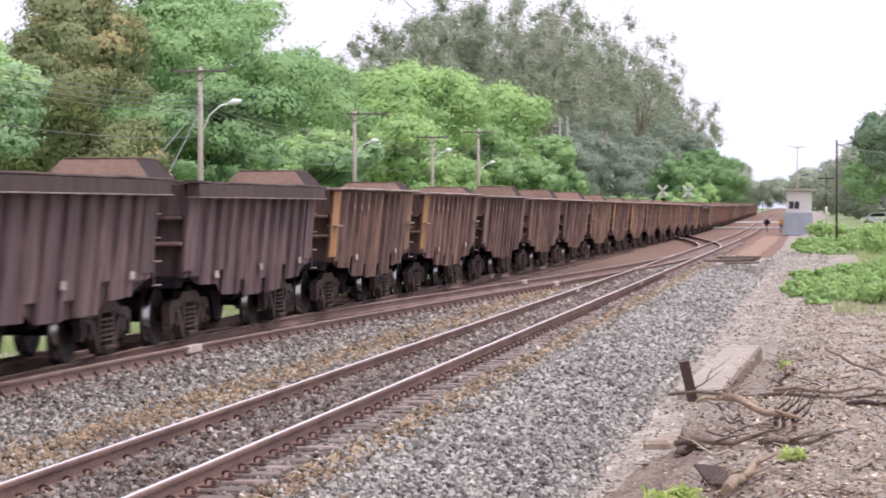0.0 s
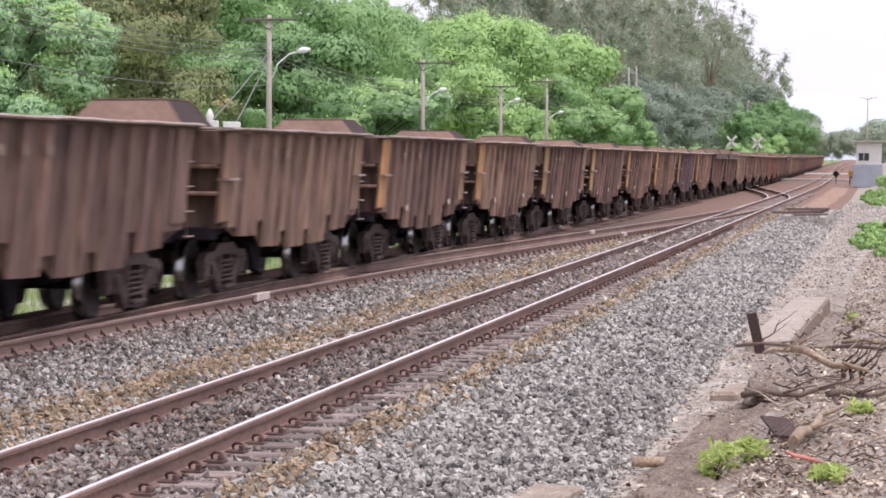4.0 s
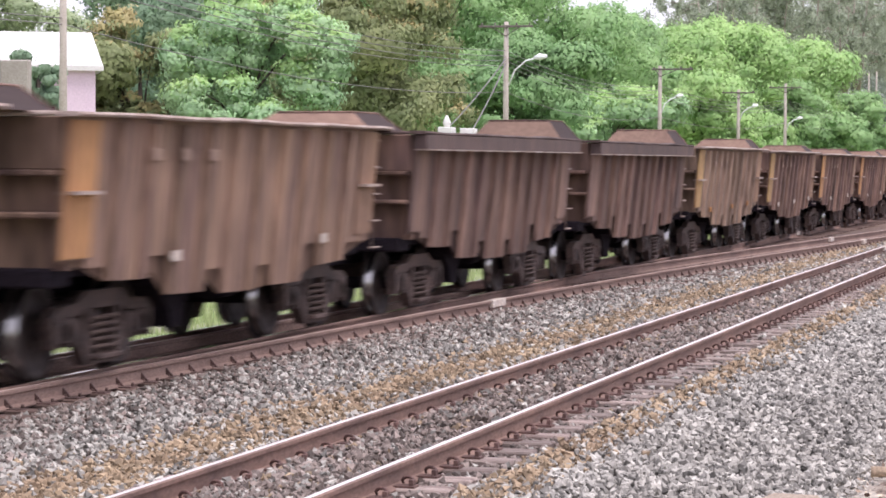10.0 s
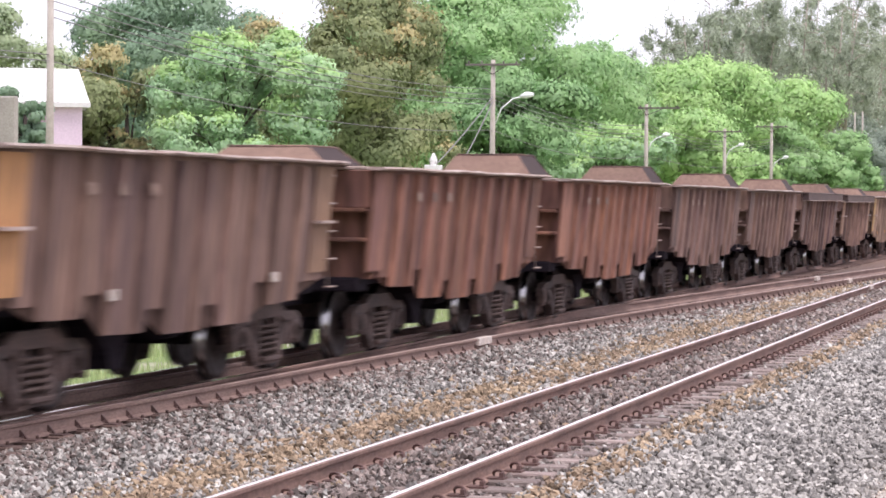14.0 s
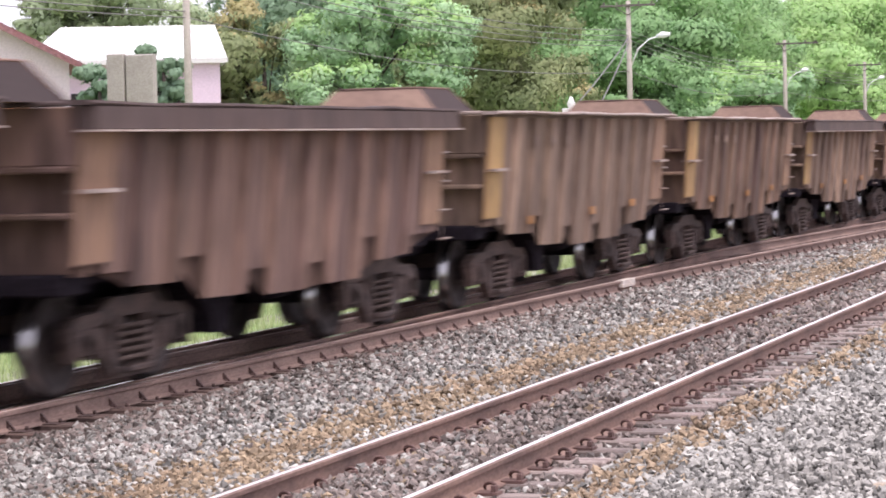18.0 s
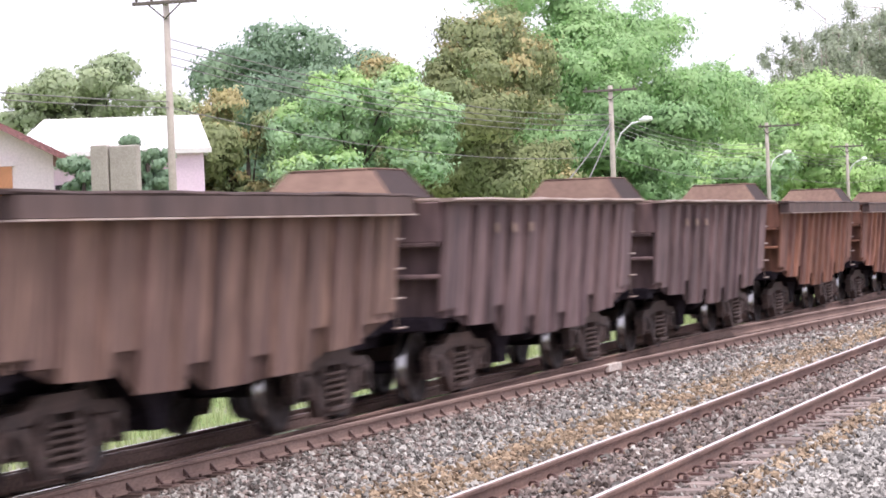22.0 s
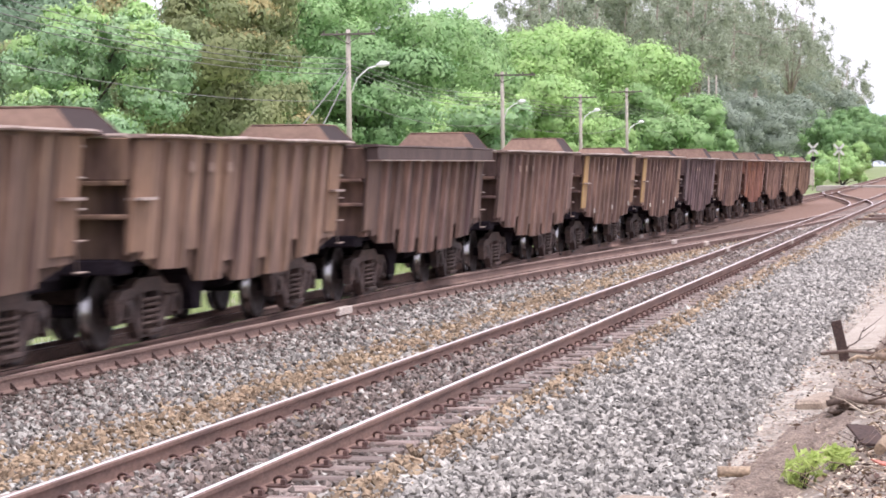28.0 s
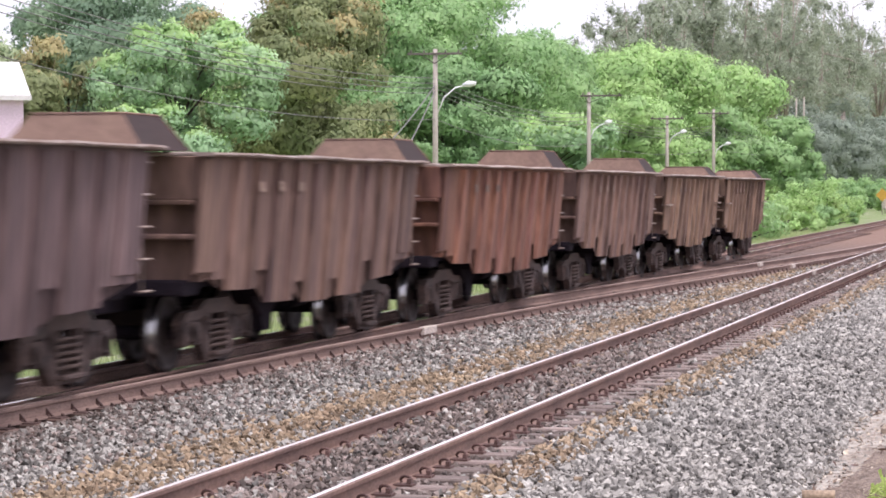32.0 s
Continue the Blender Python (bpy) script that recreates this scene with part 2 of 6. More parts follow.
M_SIGNYEL = mat("yellow_sign_paint", (0.70, 0.42, 0.06), 0.7, second=(0.55, 0.32, 0.06), scale=3)
M_GLASS = mat("dark_window_glass", (0.02, 0.022, 0.024), 0.12, vary=0.1, bump=0, spec=0.6)
M_CAR = mat("white_car_paint", (0.80, 0.81, 0.82), 0.25, vary=0.03, bump=0, spec=0.6)
M_TYRE = mat("black_rubber", (0.02, 0.02, 0.02), 0.85, vary=0.1)
M_STRAW = mat("pale_straw", (0.64, 0.56, 0.44), 0.9, second=(0.5, 0.42, 0.32), scale=1.5, fine=20, per_island=0.4)
M_SOIL = mat("dark_soil_crumbs", (0.10, 0.065, 0.055), 0.95, second=(0.16, 0.10, 0.08), scale=1.5, fine=20, per_island=0.5)
M_DRYLEAF = mat("dry_litter", (0.38, 0.285, 0.2), 0.9, second=(0.21, 0.145, 0.11), scale=1.5, fine=20, per_island=0.5)
M_CLOD = mat("dug_up_soil", (0.14, 0.10, 0.08), 0.95, second=(0.33, 0.26, 0.205), scale=7, fine=45, vary=0.5, per_object=0.2, bump=0.8, bump_dist=0.03)
M_BLOCK = mat("tan_concrete_block", (0.42, 0.345, 0.265), 0.9, second=(0.28, 0.22, 0.17), scale=4, fine=40, bump=0.3)
M_REDSCRAP = mat("faded_red_plastic", (0.50, 0.16, 0.11), 0.6, second=(0.38, 0.15, 0.10), scale=8, bump=0.1)
L_BRIGHT = leaf("fresh_green_leaves", (0.33, 0.54, 0.23), (0.55, 0.75, 0.32))
L_MID = leaf("mid_green_leaves", (0.26, 0.45, 0.21), (0.46, 0.66, 0.31))
L_DEEP = leaf("deep_green_leaves", (0.2, 0.37, 0.175), (0.36, 0.55, 0.25))
L_FEATHER = leaf("soft_green_leaves", (0.36, 0.57, 0.34), (0.54, 0.73, 0.42))
L_DARK = leaf("dark_mango_leaves", (0.20, 0.32, 0.22), (0.36, 0.49, 0.31))
L_MANGO = leaf("mango_leaves", (0.20, 0.27, 0.13), (0.40, 0.43, 0.21))
L_SHOOT = leaf("brown_mango_shoots", (0.46, 0.44, 0.2), (0.56, 0.46, 0.25))
L_EUC = leaf("grey_green_eucalyptus_leaves", (0.33, 0.39, 0.285), (0.45, 0.50, 0.37))
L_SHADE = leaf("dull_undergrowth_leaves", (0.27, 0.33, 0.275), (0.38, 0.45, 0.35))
# distance haze is painted in here as paler, greyer leaf colours
L_FAR = leaf("haze_tinted_far_leaves", (0.40, 0.48, 0.40), (0.53, 0.6, 0.43), 0.15)
L_PALE = leaf("pale_green_leaves", (0.36, 0.46, 0.29), (0.53, 0.6, 0.36))
L_SPROUT = leaf("yellow_green_sprouts", (0.46, 0.60, 0.18), (0.62, 0.72, 0.26))
L_GRASS = leaf("grass_blades", (0.36, 0.46, 0.2), (0.48, 0.54, 0.28))
L_WEED = leaf("weed_leaves", (0.34, 0.55, 0.2), (0.5, 0.68, 0.27))


def ground_material():
    """Earth, sparse grass and pale dirt, by patches."""
    m = mat("earth_and_grass", (0.48, 0.445, 0.385), 0.95, second=(0.26, 0.215, 0.172), scale=0.9, fine=11, vary=0.4, bump=0.7, bump_dist=0.03)
    n, l = m.node_tree.nodes, m.node_tree.links
    b = n["Principled BSDF"]
    old = b.inputs["Base Color"].links[0].from_socket
    co = n.new("ShaderNodeTexCoord")
    sep = n.new("ShaderNodeSeparateXYZ")
    l.new(co.outputs["Object"], sep.inputs["Vector"])
    no = n.new("ShaderNodeTexNoise")
    no.inputs["Scale"].default_value, no.inputs["Detail"].default_value = 0.35, 5
    l.new(co.outputs["Object"], no.inputs["Vector"])
    far = n.new("ShaderNodeMapRange")
    far.inputs["From Min"].default_value, far.inputs["From Max"].default_value = -11.5, -13.5
    l.new(sep.outputs["X"], far.inputs["Value"])
    right = n.new("ShaderNodeMapRange")
    right.inputs["From Min"].default_value, right.inputs["From Max"].default_value = 1.0, 2.5
    l.new(sep.outputs["X"], right.inputs["Value"])
    mx = n.new("ShaderNodeMath")
    mx.operation = "MAXIMUM"
    l.new(far.outputs["Result"], mx.inputs[0])
    l.new(right.outputs["Result"], mx.inputs[1])
    pr = n.new("ShaderNodeMath")
    pr.operation = "MULTIPLY"
    nr = n.new("ShaderNodeMapRange")
    nr.inputs["From Min"].default_value, nr.inputs["From Max"].default_value = 0.3, 0.55
    l.new(no.outputs["Fac"], nr.inputs["Value"])
    l.new(mx.outputs["Value"], pr.inputs[0])
    l.new(nr.outputs["Result"], pr.inputs[1])
    soil = n.new("ShaderNodeValToRGB")
    e = soil.color_ramp.elements
    e[0].position, e[0].color = 0.0, (0, 0, 0, 1)
    e[1].position, e[1].color = 1.0, (0.15, 0.15, 0.15, 1)
    for p, v in ((0.21, 0.0), (0.30, 0.85), (0.40, 0.75), (0.52, 0.35), (0.75, 0.15)):
        x = e.new(p)
        x.color = (v, v, v, 1)
    sx = n.new("ShaderNodeMapRange")
    sx.inputs["From Min"].default_value, sx.inputs["From Max"].default_value = -2.5, 2.0
    l.new(sep.outputs["X"], sx.inputs["Value"])
    wob = n.new("ShaderNodeTexNoise")
    wob.inputs["Scale"].default_value, wob.inputs["Detail"].default_value = 1.6, 6
    l.new(co.outputs["Object"], wob.inputs["Vector"])
    wr = n.new("ShaderNodeMapRange")
    wr.inputs["From Min"].default_value, wr.inputs["From Max"].default_value = 0.3, 0.7
    wr.inputs["To Min"].default_value, wr.inputs["To Max"].default_value = -0.14, 0.14
    l.new(wob.outputs["Fac"], wr.inputs["Value"])
    sw = n.new("ShaderNodeMath")
    l.new(sx.outputs["Result"], sw.inputs[0])
    l.new(wr.outputs["Result"], sw.inputs[1])
    l.new(sw.outputs["Value"], soil.inputs["Fac"])
    near = n.new("ShaderNodeMapRange")
    near.inputs["From Min"].default_value, near.inputs["From Max"].default_value = 46.0, 36.0
    near.inputs["To Max"].default_value = 0.85
    l.new(sep.outputs["Y"], near.inputs["Value"])
    sf = n.new("ShaderNodeMath")
    sf.operation = "MULTIPLY"
    l.new(soil.outputs["Color"], sf.inputs[0])
    l.new(near.outputs["Result"], sf.inputs[1])
    dug = n.new("ShaderNodeMixRGB")
    dug.inputs["Color2"].default_value = (0.19, 0.145, 0.112, 1)
    l.new(sf.outputs["Value"], dug.inputs["Fac"])
    l.new(old, dug.inputs["Color1"])
    mix = n.new("ShaderNodeMixRGB")
    mix.inputs["Color2"].default_value = (0.17, 0.25, 0.07, 1)
    l.new(pr.outputs["Value"], mix.inputs["Fac"])
    l.new(dug.outputs["Color"], mix.inputs["Color1"])
    l.new(mix.outputs["Color"], b.inputs["Base Color"])
    return m


def ballast_material():
    """Crushed stone: grey, rust-tinted in a band between the tracks and beside the rails."""
    m = bpy.data.materials.new("crushed_stone_bed")
    m.use_nodes = True
    n, l = m.node_tree.nodes, m.node_tree.links
    b = n["Principled BSDF"]
    b.inputs["Roughness"].default_value = 0.95
    co = n.new("ShaderNodeTexCoord")
    vo = n.new("ShaderNodeTexVoronoi")
    vo.inputs["Scale"].default_value = 17
    l.new(co.outputs["Object"], vo.inputs["Vector"])
    sep = n.new("ShaderNodeSeparateXYZ")
    l.new(co.outputs["Object"], sep.inputs["Vector"])
    # much darker than the loose stones: shade of the gaps between them, as colour
    grey = n.new("ShaderNodeValToRGB")
    grey.color_ramp.elements[0].color, grey.color_ramp.elements[1].color = (0.02, 0.018, 0.017, 1), (0.13, 0.12, 0.117, 1)
    sepc = n.new("ShaderNodeSeparateColor")
    l.new(vo.outputs["Color"], sepc.inputs["Color"])
    l.new(sepc.outputs["Red"], grey.inputs["Fac"])
    no = n.new("ShaderNodeTexNoise")
    no.inputs["Scale"].default_value, no.inputs["Detail"].default_value = 0.8, 4
    l.new(co.outputs["Object"], no.inputs["Vector"])
    band = n.new("ShaderNodeValToRGB")
    e = band.color_ramp.elements
    e[0].position, e[0].color = 0.0, (0.75, 0.75, 0.75, 1)
    e[1].position, e[1].color = 1.0, (0.1, 0.1, 0.1, 1)
    for p, v in ((0.30, 0.75), (0.40, 0.15), (0.52, 0.15), (0.565, 0.95), (0.60, 0.75), (0.72, 0.7), (0.80, 0.55), (0.84, 0.08)):
        x = e.new(p)
        x.color = (v, v, v, 1)
    mr = n.new("ShaderNodeMapRange")
    mr.inputs["From Min"].default_value, mr.inputs["From Max"].default_value = -12.0, -1.0
    l.new(sep.outputs["X"], mr.inputs["Value"])
    l.new(mr.outputs["Result"], band.inputs["Fac"])
    mul = n.new("ShaderNodeMath")
    mul.operation = "MULTIPLY"
    nr = n.new("ShaderNodeMapRange")
    nr.inputs["From Min"].default_value, nr.inputs["From Max"].default_value = 0.3, 0.65
    l.new(no.outputs["Fac"], nr.inputs["Value"])
    l.new(band.outputs["Color"], mul.inputs[0])
    l.new(nr.outputs["Result"], mul.inputs[1])
    mix = n.new("ShaderNodeMixRGB")
    mix.blend_type = "MULTIPLY"
    mix.inputs["Color2"].default_value = (1.0, 0.72, 0.48, 1)
    l.new(mul.outputs["Value"], mix.inputs["Fac"])
    l.new(grey.outputs["Color"], mix.inputs["Color1"])
    # bed colour multiplied down in a strip along the far track
    strip_tone = n.new("ShaderNodeValToRGB")
    strip_tone.color_ramp.elements[0].position, strip_tone.color_ramp.elements[0].color = 0.245, (0.22, 0.19, 0.18, 1)
    strip_tone.color_ramp.elements[1].position, strip_tone.color_ramp.elements[1].color = 0.285, (1, 1, 1, 1)
    low = strip_tone.color_ramp.elements.new(0.06)
    low.color = (1, 1, 1, 1)
    low = strip_tone.color_ramp.elements.new(0.10)
    low.color = (0.22, 0.19, 0.18, 1)
    l.new(mr.outputs["Result"], strip_tone.inputs["Fac"])
    strip_mix = n.new("ShaderNodeMixRGB")
    strip_mix.blend_type, strip_mix.inputs["Fac"].default_value = "MULTIPLY", 1.0
    l.new(mix.outputs["Color"], strip_mix.inputs["Color1"])
    l.new(strip_tone.outputs["Color"], strip_mix.inputs["Color2"])
    dust = n.new("ShaderNodeMapRange")
    dust.inputs["From Min"].default_value, dust.inputs["From Max"].default_value = 62.0, 105.0
    dust.inputs["To Max"].default_value = 0.85
    l.new(sep.outputs["Y"], dust.inputs["Value"])
    red = n.new("ShaderNodeMixRGB")
    red.inputs["Color2"].default_value = (0.27, 0.165, 0.12, 1)
    l.new(dust.outputs["Result"], red.inputs["Fac"])
    l.new(strip_mix.outputs["Color"], red.inputs["Color1"])
    l.new(red.outputs["Color"], b.inputs["Base Color"])
    bp = n.new("ShaderNodeBump")
    bp.inputs["Strength"].default_value, bp.inputs["Distance"].default_value = 0.9, 0.04
    bp.invert = True
    l.new(vo.outputs["Distance"], bp.inputs["Height"])
    l.new(bp.outputs["Normal"], b.inputs["Normal"])
    return m


# ---- mesh helpers ----
def part(name, bm, material, parent=None, label="", loc=(0, 0, 0), smooth=False):
    """Links a bmesh (or a ready mesh) as one object under a thing or a part."""
    if isinstance(bm, bmesh.types.BMesh):
        me = bpy.data.meshes.new(name)
        bm.to_mesh(me)
        bm.free()
        for mm in material if isinstance(material, (list, tuple)) else (material,):
            me.materials.append(mm)
        if smooth:
            for p in me.polygons:
                p.use_smooth = True
    else:
        me = bm
    ob = new(name, me)
    ob.location = loc
    if parent is not None:
        ob.parent = parent
    if label:
        ob["label"] = label
    return ob


def empty(name, m=None):
    ob = new(name)
    ob.empty_display_size = 0.2
    if m is not None:
        ob.matrix_basis = m
    return ob


def add_box(bm, x0, x1, y0, y1, z0, z1, bevel=0.0, m=None, mi=0):
    vs = [bm.verts.new((x, y, z)) for x in (x0, x1) for y in (y0, y1) for z in (z0, z1)]
    fs = [bm.faces.new([vs[i] for i in q]) for q in ((0, 1, 3, 2), (4, 6, 7, 5), (0, 4, 5, 1), (2, 3, 7, 6), (0, 2, 6, 4), (1, 5, 7, 3))]
    for f in fs:
        f.material_index = mi
    if m is not None:
        for v in vs:
            v.co = m @ v.co
    if bevel:
        es = list({e for f in fs for e in f.edges})
        bmesh.ops.bevel(bm, geom=es, offset=bevel, segments=1, affect="EDGES")
    return vs


def box(x0, x1, y0, y1, z0, z1, bevel=0.0, m=None):
    bm = bmesh.new()
    add_box(bm, x0, x1, y0, y1, z0, z1, bevel, m)
    return bm


def add_tube(bm, pts, radii, sides=8, caps=True, mi=0):
    """A round tube through points, with a radius for each."""
    rings = []
    for i, p in enumerate(pts):
        p = Vector(p)
        d = Vector(pts[min(i + 1, len(pts) - 1)]) - Vector(pts[max(i - 1, 0)])
        q = d.to_track_quat("Z", "Y")
        r = radii[i] if isinstance(radii, (list, tuple)) else radii
        rings.append([bm.verts.new(p + q @ Vector((r * math.cos(a), r * math.sin(a), 0))) for a in (2 * math.pi * k / sides for k in range(sides))])
    for a, b in zip(rings, rings[1:]):
        for k in range(sides):
            f = bm.faces.new((a[k], a[(k + 1) % sides], b[(k + 1) % sides], b[k]))
            f.material_index, f.smooth = mi, True
    if caps:
        bm.faces.new(rings[0][::-1]).material_index = mi
        bm.faces.new(rings[-1]).material_index = mi


def tube(pts, radii, sides=8):
    bm = bmesh.new()
    add_tube(bm, pts, radii, sides)
    return bm


def add_prism(bm, poly, axis, a, b, mi=0):
    """A flat outline pushed out along an axis from a to b. poly: pairs in the other two axes, in order."""
    def at(p, w):
        c = list(p)
        c.insert(axis, w)
        return c
    lo = [bm.verts.new(at(p, a)) for p in poly]
    hi = [bm.verts.new(at(p, b)) for p in poly]
    k = len(poly)
    fs = [bm.faces.new(lo), bm.faces.new(hi[::-1])] + [bm.faces.new((lo[i], hi[i], hi[(i + 1) % k], lo[(i + 1) % k])) for i in range(k)]
    for f in fs:
        f.material_index = mi
    bmesh.ops.recalc_face_normals(bm, faces=fs)


def mesh_np(name, verts, faces, materials, mat_index=None, smooth=False, normals=None):
    """A mesh from arrays; faces: rows of equal length."""
    me = bpy.data.meshes.new(name)
    verts, faces = np.asarray(verts, np.float32), np.asarray(faces, np.int32)
    n, k = faces.shape
    me.vertices.add(len(verts))
    me.vertices.foreach_set("co", verts.ravel())
    me.loops.add(n * k)
    me.loops.foreach_set("vertex_index", faces.ravel())
    me.polygons.add(n)
    me.polygons.foreach_set("loop_start", np.arange(n, dtype=np.int32) * k)
    me.polygons.foreach_set("loop_total", np.full(n, k, np.int32))
    for m in materials:
        me.materials.append(m)
    if mat_index is not None:
        me.polygons.foreach_set("material_index", np.asarray(mat_index, np.int32))
    me.polygons.foreach_set("use_smooth", np.full(n, smooth or normals is not None))
    me.update(calc_edges=True)
    if normals is not None:
        me.normals_split_custom_set_from_vertices(normals)
    return me


# ---- plan ----
NEAR_X, FAR_X, CROSS_X, HALF = -5.115, -9.785, -9.52, 0.545     # track centres, start of the crossover, half the distance of the railheads
BEND_FROM, BEND_TO, BEND = 140.0, 230.0, -0.0129
PITCH = 10.465


def drift(y):
    """Sideways shift of the line where it turns gently away in the distance."""
    if y <= BEND_FROM:
        return 0.0
    u = min(y, BEND_TO) - BEND_FROM
    return BEND * u * u / (2 * (BEND_TO - BEND_FROM)) + BEND * max(0.0, y - BEND_TO)


def sag(y):
    """The train's line dips slightly in the distance."""
    return float(np.interp(y, (15, 20, 28, 36, 50, 82, 106, 150, 190, 280, 520), (0.04, 0.03, -0.01, -0.03, -0.05, -0.14, -0.18, -0.24, -0.32, -0.32, -0.10)))


def ease(u):
    u = min(1.0, max(0.0, u))
    return u * u * (3 - 2 * u)


def crossover_a(y):
    return CROSS_X + (NEAR_X - CROSS_X) * ease((y - 20) / 87) - 0.24 * ease((26 - y) / 12)


def crossover_b(y):
    return NEAR_X + (FAR_X - NEAR_X) * ease((y - 118) / 72) + drift(y)


def ground_z(x, y):
    """Height of the earth below the railheads."""
    pts = ((-400, -0.7), (-60, -0.7), (-16, -0.62), (-12.6, -0.55), (-11.4, -0.42), (-2.6, -0.40), (-1.9, -0.36), (-1.2, -0.35), (-0.95, -0.24), (-0.4, -0.20), (0.6, -0.19), (3, -0.15), (12, -0.2), (400, -0.3))
    x -= drift(y)
    z = float(np.interp(x, [p[0] for p in pts], [p[1] for p in pts]))
    if -2.2 < x < 6 and y < 70:
        k = 1.0 if x > -1.0 else 0.35
        z -= 0.24 * math.exp(-((x + 0.74) / 0.3) ** 2) * ease((y - 28.6) / 1.5) * ease((41.5 - y) / 2)
        z += k * (0.06 * noise.noise((x * 1.3, y * 0.5, 0)) + 0.03 * noise.noise((x * 4, y * 2.5, 3)))
    return z


def bed_z(x, y):
    """Top of the crushed stone."""
    x -= drift(y)
    z = float(np.interp(x, (-12.4, -11.2, -8.2, -7.3, -6.6, -3.9, -3.2, -1.9, -1.7), (-0.6, -0.19, -0.19, -0.22, -0.20, -0.20, -0.24, -0.37, -0.46)))
    if abs(x - NEAR_X) < 0.46:
        return -0.158 + 0.012 * noise.noise((x * 3.0, y * 1.5, 0))
    return z + 0.02 * noise.noise((x * 2.0, y * 0.9, 0)) - 0.01


def build_ground():
    xs = [-900, -400, -150, -60, -30, -20, -16, -14, -12.6, -11.4, -9, -6, -3.5, -2.6] + [-2.2 + 0.2 * i for i in range(30)] + [4.2, 5, 6.5, 9, 13, 20, 40, 100, 300, 900]
    ys = [-1500, -600, -60, -20, 0, 8] + [12 + 0.4 * i for i in range(120)] + [60 + 4 * i for i in range(30)] + [190, 230, 300, 400, 600, 900, 1500, 3000]
    verts = [(x, y, ground_z(x, y) if y < 900 else -0.5) for y in ys for x in xs]
    w = len(xs)
    faces = [(j * w + i, j * w + i + 1, (j + 1) * w + i + 1, (j + 1) * w + i) for j in range(len(ys) - 1) for i in range(w - 1)]
    ob = new("ground", mesh_np("ground", verts, faces, [ground_material()], smooth=True))
    tagged(ob, "bare trodden earth with litter and patches of grass", "ground", kind="structure")
    xs = sorted([-12.4 + 0.3 * i for i in range(36)] + [-1.7, NEAR_X - 0.48, NEAR_X - 0.44, NEAR_X + 0.44, NEAR_X + 0.48])
    ys = [-560, -300, -100, -40] + [-20 + 1.0 * i for i in range(30)] + [10 + 0.5 * i for i in range(118)] + [70 + 6 * i for i in range(30)] + [260, 300, 400, 600, 900, 1600, 3000]
    verts = [(x + drift(y), y, bed_z(x + drift(y), y)) for y in ys for x in xs]
    w = len(xs)
    faces = [(j * w + i, j * w + i + 1, (j + 1) * w + i + 1, (j + 1) * w + i) for j in range(len(ys) - 1) for i in range(w - 1)]
    ob = new("ballast_bed", mesh_np("ballast_bed", verts, faces, [ballast_material()], smooth=True))
    tagged(ob, "bed of grey crushed stone with rusty bands", "ballast", kind="structure")


